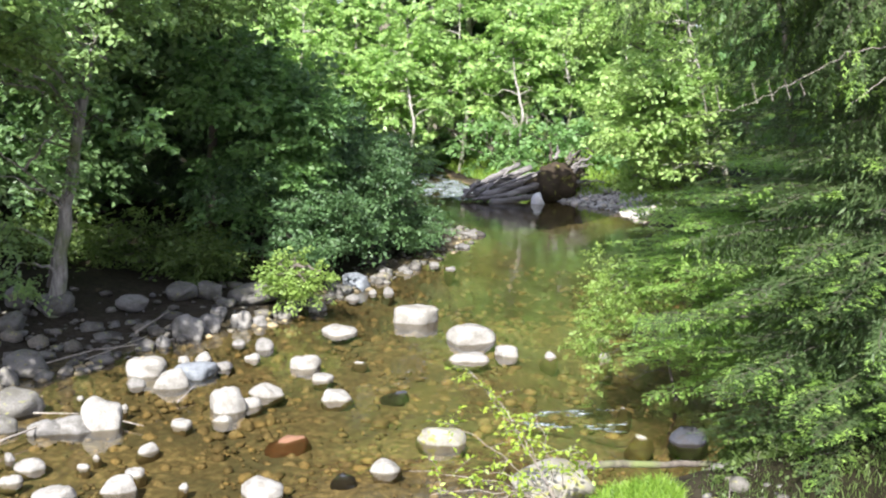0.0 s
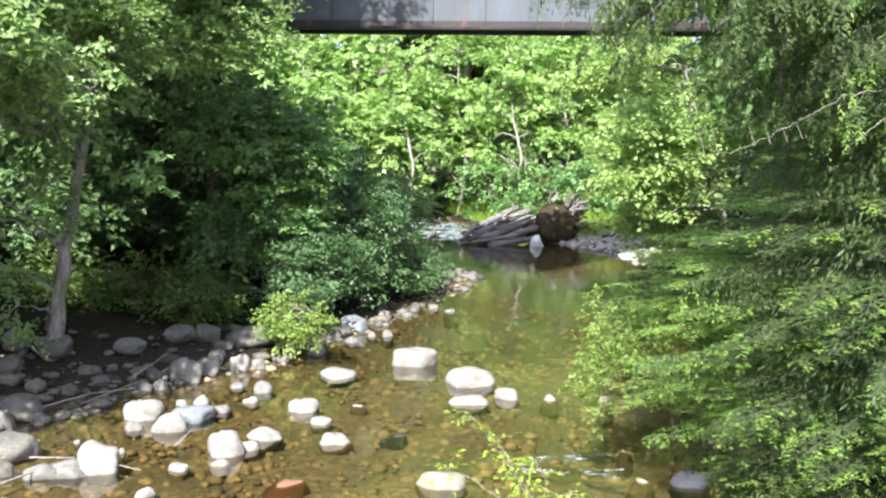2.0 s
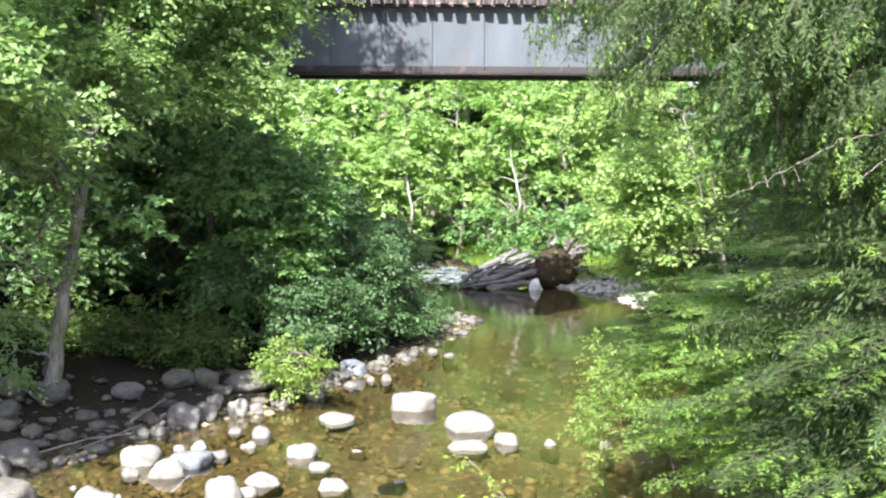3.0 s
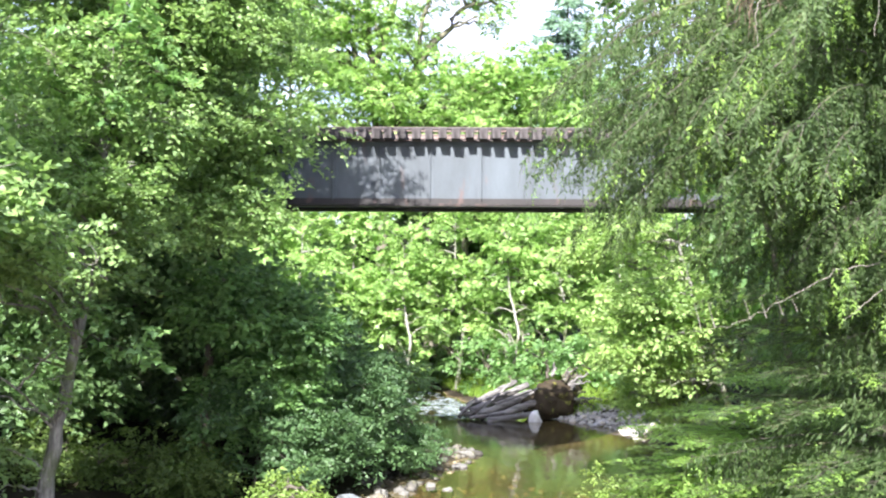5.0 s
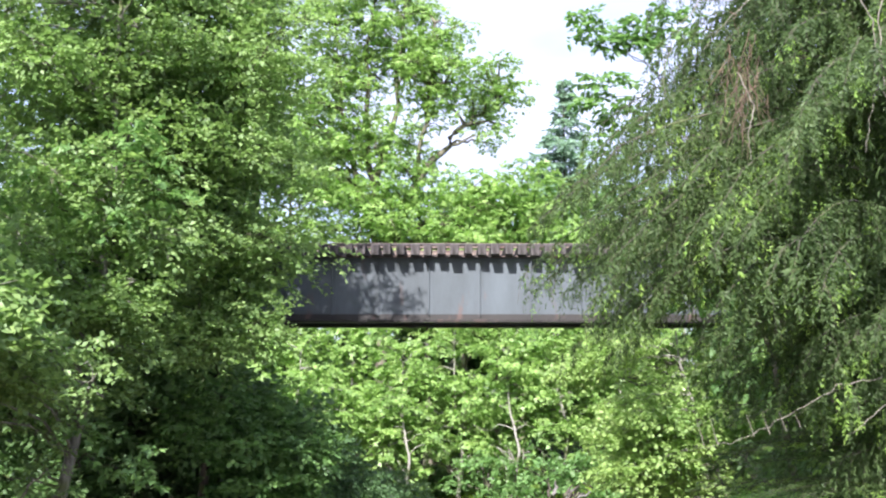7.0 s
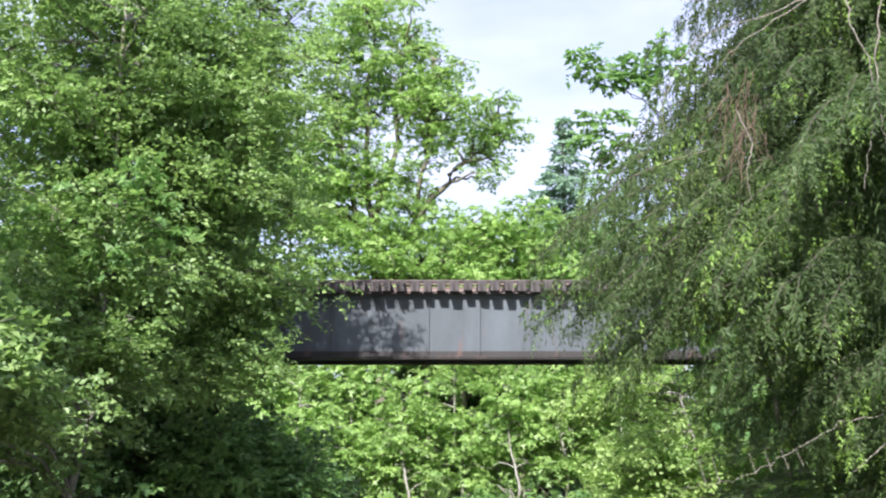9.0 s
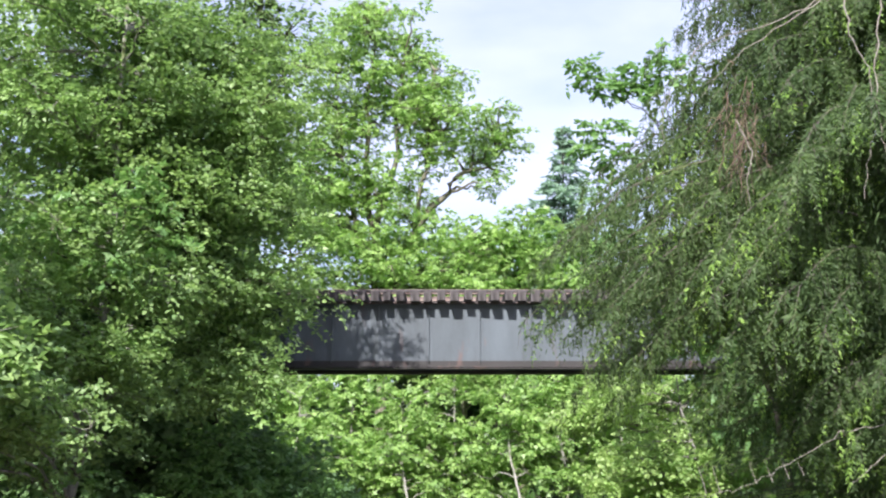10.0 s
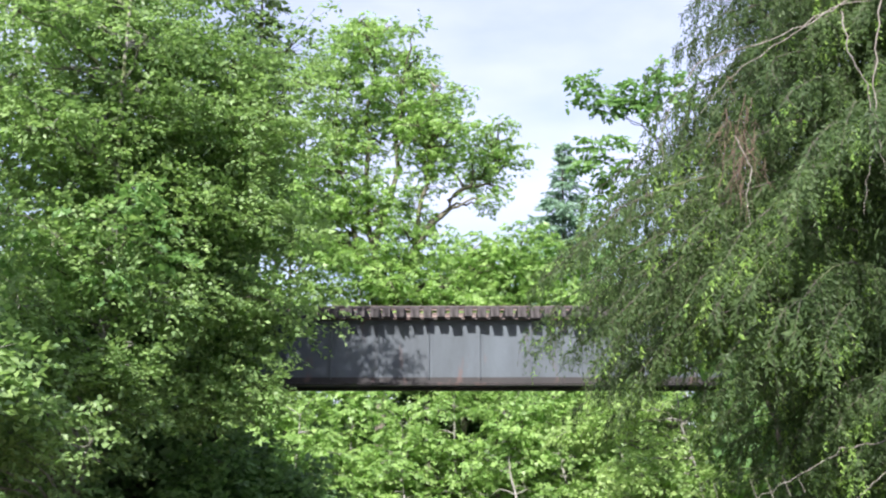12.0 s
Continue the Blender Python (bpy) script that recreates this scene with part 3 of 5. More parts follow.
first_alder = broadleaf("alder_tree", "tall red alder with grey bark leaning over the stony bank", (-7.58, 20.4, 0.2),
          [(-7.58, 20.4, 0.2), (-7.05, 20.3, 2.9), (-6.4, 20.3, 6.4), (-6.3, 20.2, 10), (-6.2, 20.2, 15)],
          fill(R, (-7.2, 20.2, 11.2, 2.5, 2.0, 5.0), 44, 0.85, 0.55) + fill(R, (-6.6, 19.8, 6.6, 1.9, 1.4, 1.6), 18, 0.55, 0.5)
          + fill(np.random.default_rng(620), (-7.4, 22.2, 13.6, 2.6, 1.2, 2.4), 24, 0.85, 0.5) + fill(R, (-7.6, 19.4, 5.0, 1.0, 0.6, 0.9), 9, 0.38, 0.6) + fill(R, (-6.5, 16.8, 5.6, 1.5, 0.9, 0.8), 17, 0.38, 0.5)
          + [(-7.15, 19.3, 4.1, 0.34, 0.3, 0.25), (-7.5, 19.3, 3.75, 0.3, 0.3, 0.2), (-6.85, 19.4, 3.45, 0.3, 0.25, 0.2), (-7.0, 19.4, 3.1, 0.25, 0.25, 0.15), (-6.75, 19.4, 2.95, 0.2, 0.2, 0.12),
             (-8.1, 19.3, 3.1, 0.25, 0.3, 0.2), (-8.0, 19.4, 2.2, 0.4, 0.4, 0.35), (-7.75, 19.5, 1.5, 0.35, 0.4, 0.3), (-7.9, 19.4, 0.95, 0.35, 0.4, 0.3)],
          LEAF_ALDER, BARK_ALDER, 0.118, 155, 13, 0.36, 21, trunk_r=0.14, limb_r=0.035, width=0.68)
broadleaf("alder_tree", "slender alder with dense light green crown beside the bridge", (-6.0, 27.6, 1.0),
          [(-6.0, 27.6, 1.0), (-5.6, 26.6, 6), (-4.9, 24.4, 11), (-4.6, 24, 16)],
          fill(R, (-4.5, 23.4, 12.2, 1.7, 1.6, 5.2), 50, 0.8, 0.6) + fill(np.random.default_rng(630), (-5.5, 21.4, 11.3, 0.9, 0.7, 3.6), 18, 0.7, 0.5) + fill(R, (-4.9, 23.0, 7.2, 1.3, 1.2, 1.5), 14, 0.65, 0.55),
          LEAF_ALDER, BARK_BROWN, 0.118, 155, 13, 0.36, 22, trunk_r=0.13, limb_r=0.035, width=0.68)
broadleaf("young_maple", "young maple with large lobed leaves between the alders", (-8.1, 21.8, 0.5),
          [(-8.1, 21.8, 0.5), (-7.2, 21.2, 4), (-6.2, 20.2, 8), (-5.8, 19.6, 10.2)],
          [(-5.6, 19.0, 10.1, 0.32, 0.3, 0.2), (-5.9, 19.0, 9.75, 0.35, 0.3, 0.18), (-6.4, 19.0, 9.5, 0.4, 0.3, 0.2), (-5.3, 19.0, 9.4, 0.3, 0.3, 0.2), (-5.0, 19.1, 8.9, 0.35, 0.3, 0.2),
           (-6.9, 19.0, 9.0, 0.45, 0.35, 0.2), (-7.6, 19.0, 8.8, 0.4, 0.35, 0.2), (-5.8, 18.9, 8.4, 0.4, 0.3, 0.2), (-6.3, 19.2, 4.6, 0.35, 0.3, 0.2), (-5.7, 19.2, 4.1, 0.4, 0.3, 0.22), (-5.3, 19.2, 3.75, 0.3, 0.3, 0.12)],
          LEAF_MAPLE, BARK_BROWN, 0.24, 120, 9, 0.30, 28, trunk_r=0.07, limb_r=0.02, width=1.0, lobed=True, droop=0.5)
broadleaf("alder_tree", "alder standing deep in the wood, shade put into its leaf colour", (-9.5, 27, 1.2),
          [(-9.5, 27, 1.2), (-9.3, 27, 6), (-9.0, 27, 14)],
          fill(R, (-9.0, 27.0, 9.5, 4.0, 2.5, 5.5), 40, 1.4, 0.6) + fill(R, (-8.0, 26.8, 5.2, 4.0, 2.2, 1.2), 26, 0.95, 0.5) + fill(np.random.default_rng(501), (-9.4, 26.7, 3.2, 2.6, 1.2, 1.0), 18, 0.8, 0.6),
          LEAF_SHADED, BARK_BROWN, 0.22, 55, 14, 0.5, 23, trunk_r=0.2, width=0.7)
def slope_of_leaves(r, x0, x1, y, z0, z1, low, n, size):
    """Clumps filling the space between the bank and a crown line that falls from z0 at x0 to z1 at x1."""
    out = []
    for _ in range(n):
        t = r.random()
        top = z0 + (z1 - z0) * t + r.normal(0, 0.18)
        z = low + (top - low) * r.random() ** 0.7
        q = size * r.uniform(0.6, 1.3)
        out.append((x0 + (x1 - x0) * t, y + r.normal(0, 0.7) - 0.35 * (top - z), z, q, q, q * 0.55))
    return out


SR = np.random.default_rng(610)
broadleaf("vine_maple", "leafy maple overhanging the shaded bank", (-5.0, 26.8, 1.0),
          [(-5.0, 26.8, 1.0), (-4.9, 26.6, 2.5), (-4.6, 26.6, 5.2)],
          slope_of_leaves(SR, -5.4, -3.2, 26.6, 6.4, 4.3, 1.6, 44, 0.6),
          LEAF_MAPLE, BARK_BROWN, 0.15, 170, 12, 0.32, 24, trunk_r=0.07, width=0.8, limb_r=0.025)
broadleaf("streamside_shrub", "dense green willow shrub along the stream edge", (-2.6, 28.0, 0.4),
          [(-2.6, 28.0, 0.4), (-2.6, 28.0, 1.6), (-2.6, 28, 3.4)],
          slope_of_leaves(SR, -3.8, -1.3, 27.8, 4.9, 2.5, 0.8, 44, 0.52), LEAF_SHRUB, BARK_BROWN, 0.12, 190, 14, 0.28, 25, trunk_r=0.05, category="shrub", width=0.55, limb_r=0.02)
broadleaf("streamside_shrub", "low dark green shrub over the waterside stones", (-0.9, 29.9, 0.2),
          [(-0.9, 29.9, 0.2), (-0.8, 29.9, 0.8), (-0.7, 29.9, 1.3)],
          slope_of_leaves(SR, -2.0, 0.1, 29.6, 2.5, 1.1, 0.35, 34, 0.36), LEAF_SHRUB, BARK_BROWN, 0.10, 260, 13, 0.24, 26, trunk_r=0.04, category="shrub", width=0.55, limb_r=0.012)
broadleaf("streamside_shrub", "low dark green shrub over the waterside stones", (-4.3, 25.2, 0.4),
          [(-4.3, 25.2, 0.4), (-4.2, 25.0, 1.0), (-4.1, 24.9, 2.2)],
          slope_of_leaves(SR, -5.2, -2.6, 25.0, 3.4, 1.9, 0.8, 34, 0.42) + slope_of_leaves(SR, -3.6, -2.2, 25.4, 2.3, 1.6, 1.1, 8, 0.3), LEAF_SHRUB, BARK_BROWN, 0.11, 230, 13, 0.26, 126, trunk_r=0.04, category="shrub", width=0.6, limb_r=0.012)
for k, (x, y, rx, z) in enumerate([(-9.6, 23.6, 1.3, 1.5), (-7.6, 24.2, 1.2, 1.5), (-6.2, 25.0, 1.1, 1.6), (-5.4, 23.8, 0.7, 1.0), (-8.8, 25.6, 1.4, 1.9)]):
    broadleaf("bank_fern", "dark low undergrowth on the shaded bank", (x, y, 0.5), [(x, y, 0.5), (x, y, 1.0), (x, y, z)],
              fill(SR, (x, y, z * 0.7, rx, 0.8, z * 0.42), 13, 0.45, 0.6), LEAF_FERN, BARK_BROWN, 0.13, 130, 12, 0.3, 700 + k, trunk_r=0.025, limb_r=0.012,
              category="undergrowth", width=0.5, group="shaded bank undergrowth")
broadleaf("streamside_shrub", "green shrub on the far side of the gravel point", (-2.4, 34.5, 0.3),
          [(-2.4, 34.5, 0.3), (-2.3, 34.5, 1.5), (-2.2, 34.5, 2.6)],
          fill(R, (-2.3, 34.5, 1.9, 2.0, 1.6, 1.5), 22, 0.6, 0.6), LEAF_SHADED, BARK_BROWN, 0.13, 200, 14, 0.3, 29, trunk_r=0.04, category="shrub", width=0.6)
broadleaf("streamside_shrub", "bright yellow-green sunlit bush over the stones", (-3.2, 21.9, 0.2),
          [(-3.2, 21.9, 0.2), (-3.1, 21.8, 0.7), (-3.0, 21.7, 1.2)],
          fill(R, (-3.0, 21.7, 0.85, 0.72, 0.5, 0.5), 24, 0.2, 0.6), LEAF_BUSH, BARK_BROWN, 0.085, 420, 12, 0.19, 27, trunk_r=0.03, category="shrub", width=0.65)
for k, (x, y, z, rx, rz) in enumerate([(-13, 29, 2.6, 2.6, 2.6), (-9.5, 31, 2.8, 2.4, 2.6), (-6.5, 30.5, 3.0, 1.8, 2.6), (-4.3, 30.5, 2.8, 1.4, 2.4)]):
    broadleaf("understorey_shrub", "thicket under the wood, shade put into its dark green leaves", (x, y, 1.0), [(x, y, 1.0), (x, y, 2.0), (x, y, 3.6)],
              fill(R, (x, y, z, rx, 1.2, rz), 22, 0.8, 0.7), LEAF_SHADED, BARK_BROWN, 0.22, 50, 12, 0.42, 30 + k, trunk_r=0.05, category="shrub", width=0.7, group="understorey thicket")
# wood beside the stream goes on: mostly unseen crowns, added to shade the bank
for k, (x, y, z) in enumerate([(-8.1, 13.4, 5.8), (-7.5, 15.2, 6.4), (-11.8, 16.5, 6.2), (-10.2, 18.0, 4.6), (-13.0, 21.0, 6.2)]):
    broadleaf("alder_tree", "alder on the wooded bank whose crown shades the stones", (x - 1, y, 0.6), [(x - 1, y, 0.6), (x - 1, y, 4), (x - 0.8, y, 7)],
              fill(R, (x - 0.2, y, z, 1.2, 1.5, 1.3), 26, 0.8, 0.5), LEAF_ALDER, BARK_ALDER, 0.17, 80, 12, 0.4, 90 + k, trunk_r=0.12, width=0.8, group="bank alders")

# sparse crown out of view, added to dapple the first alder's lower leaves
broadleaf("alder_tree", "taller unseen alder added beside the stream to shade the leaves", (-10.8, 13.4, 0.6), [(-10.8, 13.4, 0.6), (-10.4, 13.4, 6), (-9.8, 13.4, 13)],
          fill(R, (-8.7, 13.4, 11.0, 1.3, 1.4, 1.1), 12, 0.8, 0.5), LEAF_ALDER, BARK_ALDER, 0.32, 40, 14, 0.6, 97, trunk_r=0.15, width=0.8, group="bank alders")

# ---- far bank ----
spots = [(-13, 50, 9), (-9.3, 53, 10), (-6.4, 51, 8.5), (-4.2, 54.5, 9.8), (-1.6, 52, 8.2), (0.9, 54.5, 9.4), (3.4, 52, 8.0), (5.9, 54, 9.2), (8.4, 51, 9), (11.5, 50, 10)]
for k, (x, y, h) in enumerate(spots):
    g = max(float(height(np.array(x), np.array(y))), 0.2)
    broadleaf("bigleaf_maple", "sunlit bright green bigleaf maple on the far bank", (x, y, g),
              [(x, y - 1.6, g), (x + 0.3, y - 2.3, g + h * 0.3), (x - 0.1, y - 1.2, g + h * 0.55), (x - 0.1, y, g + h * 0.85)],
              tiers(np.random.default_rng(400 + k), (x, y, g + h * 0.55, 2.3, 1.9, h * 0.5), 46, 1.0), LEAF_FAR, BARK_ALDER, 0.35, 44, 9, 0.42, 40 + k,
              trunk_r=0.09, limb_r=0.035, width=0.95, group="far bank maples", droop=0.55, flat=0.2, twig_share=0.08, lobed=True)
for k, (x, y, rx, rz) in enumerate([(-6.5, 49, 1.8, 1.3), (-3.6, 56.5, 1.9, 1.2), (-0.5, 56.8, 1.7, 1.2), (2.3, 50.5, 1.5, 1.5), (4.6, 48, 1.6, 1.5), (6.6, 45.5, 1.5, 1.4), (8.6, 43, 1.6, 1.6), (-4.4, 42, 1.5, 1.2), (-4.0, 46.5, 1.4, 1.1)]):
    g = max(float(height(np.array(x), np.array(y))), 0.1)
    broadleaf("bank_shrub", "low leafy green shrub on the far bank", (x, y, g), [(x, y, g), (x, y, g + 0.5), (x, y, g + 1.0)],
              fill(R, (x, y, g + rz * 0.7, rx, 1.2, rz), 18, 0.5, 0.6), LEAF_MAPLE, BARK_BROWN, 0.2, 55, 12, 0.32, 140 + k, trunk_r=0.03, width=0.7,
              category="shrub", group="far bank shrubs")
MR = np.random.default_rng(600)
broadleaf("bigleaf_maple", "tall spreading bigleaf maple with mossy dark limbs", (-3.4, 60, 2.0),
          [(-3.4, 60, 2.0), (-3.2, 60, 9), (-3.0, 60, 15)],
          tiers(MR, (-3.6, 60, 27.5, 4.5, 3.0, 4.4), 80, 1.2) + tiers(MR, (0.6, 59.5, 23.8, 3.8, 2.6, 3.6), 46, 0.95) + tiers(MR, (-6.6, 60, 21.5, 2.6, 2.6, 5.0), 46, 1.2)
          + tiers(MR, (-3.2, 59.3, 18.0, 3.6, 2.4, 3.8), 50, 1.2) + tiers(MR, (2.9, 59.5, 22.4, 1.5, 1.6, 2.8), 18, 0.8) + tiers(MR, (-2.8, 58.6, 14.6, 4.4, 2.0, 2.6), 34, 1.2),
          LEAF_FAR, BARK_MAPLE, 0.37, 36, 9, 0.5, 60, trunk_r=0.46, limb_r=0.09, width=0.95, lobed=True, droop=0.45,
          forks=([(-3.1, 60, 13), (-4.6, 60, 17.5), (-5.6, 60, 22), (-6.0, 60, 27)], [(-3.1, 60, 14), (-3.9, 60, 20), (-4.1, 60, 25), (-3.6, 60, 30)],
                 [(-3.0, 60, 12), (-1.6, 59.8, 17), (-0.6, 59.6, 21), (-0.4, 59.6, 27)], [(-1.6, 59.8, 17), (0.4, 59.5, 20), (1.9, 59.4, 21.4), (3.4, 59.4, 22.4)],
                 [(-3.6, 60, 18), (-2.4, 60, 22), (-1.9, 60, 28)]))
for k, (x, y, z0, rx, h) in enumerate([(1.4, 58, 13.5, 2.4, 6.0), (4.6, 60, 14, 2.6, 6.0), (-8.0, 57, 14, 3.2, 7), (8.0, 58, 12.5, 2.6, 5.5), (-13, 60, 14, 5, 9), (12.5, 57, 11, 3.5, 6), (-0.6, 64, 14, 3.4, 5.5), (3.6, 65, 14, 3.4, 5.5)]):
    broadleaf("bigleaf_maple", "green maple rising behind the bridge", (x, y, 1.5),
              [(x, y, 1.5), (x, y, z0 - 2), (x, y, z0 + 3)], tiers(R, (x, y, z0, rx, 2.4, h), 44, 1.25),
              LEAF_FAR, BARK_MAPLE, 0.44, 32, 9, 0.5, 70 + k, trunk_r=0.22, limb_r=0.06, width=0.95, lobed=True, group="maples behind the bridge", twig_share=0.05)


for k, (x, y) in enumerate(((-15, 68), (-10, 68), (-5.5, 68), (-1.5, 68), (2.5, 68), (6.5, 68), (11, 68), (12.5, 33), (13.5, 40), (16, 45), (10.5, 25))):
    broadleaf("forest_tree", "shaded green tree in the wood behind the maples", (x, y, 2.0), [(x, y, 2), (x, y, 5), (x, y, 9)],
              fill(R, (x, y, 7.5, 3.0, 1.4, 5.0), 26, 1.5, 0.6), LEAF_MAPLE, BARK_BROWN, 0.55, 11, 10, 0.9, 240 + k, trunk_r=0.2, width=0.8, twig_share=0, group="wood behind the maples")


def conifer(name, label, base, top, trunk_r, zmin, reach, step, per_whorl, seed, mats, needle, twig_n, sprig_n, hang, tips, az=(0, 360), width=0.36, group=""):
    """A conifer: trunk, boughs in whorls that droop, hanging twigs set with needle sprigs, and paler new growth at the tips.
    reach, hang and tips follow the height."""
    r = np.random.default_rng(seed)
    ob = thing(name, label, "tree", base, group)
    b0 = np.array(base, float)
    H = top - base[2]
    zs = np.linspace(0, H, 14)
    v, f = tubes([(np.stack([r.normal(0, 0.02, 14), r.normal(0, 0.02, 14), zs], 1), trunk_r * (1 - 0.97 * zs / H))], 10)
    part("trunk", np_mesh("trunk", v, f, BARK_BROWN, True), ob)
    boughs, tw = [], []
    P, A, N, S, TIP = [], [], [], [], []
    t = np.linspace(0, 1, 9)
    u = np.linspace(0, 1, 3)[:, None]
    z = zmin
    while z < top - 0.2:
        L0, hg, tp_share = reach(z), hang(z), tips(z)
        for k in range(per_whorl):
            a = radians(r.uniform(*az))
            L = L0 * r.uniform(0.6, 1.06)
            d = np.array([math.cos(a), math.sin(a), 0])
            line = d * (L * t)[:, None]
            line[:, 2] = z - b0[2] + r.normal(0, step * 0.4) + L * ((0.20 if hg > 0.25 else 0.02) * t - hg * t ** 2 + 0.12 * t ** 4)
            line[1:] += np.cumsum(r.normal(0, 0.012 * L, (8, 3)), 0) * [1, 1, 0.5]
            boughs.append((line, np.linspace(0.006 * L + 0.004, 0.002, 9)))
            side = np.array([-d[1], d[0], 0])
            nt = max(4, int(twig_n * L))
            fresh = r.random() < 0.6
            for q in r.uniform(0.08, 1.0, nt):
                p0 = np.array([np.interp(q, t, line[:, i]) for i in range(3)])
                s = r.choice([-1, 1])
                tl = L * (0.09 + 0.12 * (1 - q)) * r.uniform(0.6, 1.4) + 0.16 + 0.15 * hg
                down = hg * r.uniform(0.2, 3.4) if hg > 0.25 else hg * r.uniform(0, 1.6)
                dirn = unit(d * r.uniform(0.3, 1.0) + side * s * r.uniform(0.2, 1.0) + np.array([0, 0, -down]))
                tp = p0 + dirn * tl * u + np.array([0, 0, -0.6 * hg * tl]) * u ** 2
                if needle < 0.5:
                    tw.append((tp, np.linspace(0.0035, 0.0015, 3)))
                m = max(4, int(sprig_n * tl))
                uu = r.uniform(0.02, 1.0, m)
                pp = np.stack([np.interp(uu, u[:, 0], tp[:, i]) for i in range(3)], 1)
                lat = unit(np.cross(dirn, [0.1, 0.05, 1.0])) * r.choice([-1, 1], m)[:, None]
                P.append(pp)
                A.append(unit(lat * 0.7 + dirn * 0.8 + np.array([0, 0, -0.5 * hg]) + 0.3 * r.normal(size=(m, 3))))
                N.append(np.array([0, 0, 1.0]) - dirn * 0.2 + d * 0.4 + 0.45 * r.normal(size=(m, 3)))
                S.append(needle * r.uniform(0.6, 1.25, m) * (1.1 - 0.45 * uu))
                TIP.append((uu > 0.55) & fresh & (r.random() < tp_share) & (q > 0.3))
        z += step * r.uniform(0.8, 1.2)
    P, A, N, S, TIP = map(np.concatenate, (P, A, N, S, TIP))
    for k, (pts, rd) in enumerate(boughs):
        v, f = tubes([(pts, rd)], 5)
        part("bough", np_mesh("bough", v, f, BARK_BROWN, True), ob)
    if tw:
        v, f = tubes(tw, 3)
        part("twig_work", np_mesh("twig_work", v, f, BARK_BROWN), ob)["kind"] = "stuff"
    v, f = leaves(P[~TIP], A[~TIP], N[~TIP], S[~TIP], width, 0.1)
    part("crown", np_mesh("crown", v, f, mats[0]), ob, "dark olive green hanging needles")
    if TIP.any():
        two = np.repeat(np.flatnonzero(TIP), 2)
        v, f = leaves(P[two], A[two] + 0.35 * r.normal(size=(len(two), 3)), N[two], S[two] * r.uniform(0.7, 1.3, len(two)), width * 1.1, 0.1)
        part("new_growth", np_mesh("new_growth", v, f, mats[1]), ob, "fresh yellow-green shoot tips")
    return ob


conifer("distant_conifer", "tall fir far behind the maples, haze mixed into its needle colour", (10.8, 90, 4), 33.4, 0.35, 12,
        lambda z: 0.25 + (33.4 - z) * 0.42, 0.6, 9, 81, (NEEDLE_HAZED, NEEDLE_HAZED), 0.7, 4.5, 6, lambda z: 0.25, lambda z: 0)
conifer("distant_conifer", "dark fir top rising behind the alders", (-11.6, 66, 4), 42, 0.4, 22,
        lambda z: 0.2 + (42 - z) * 0.22, 0.7, 8, 82, (NEEDLE, NEEDLE), 0.6, 5, 8, lambda z: 0.25, lambda z: 0)

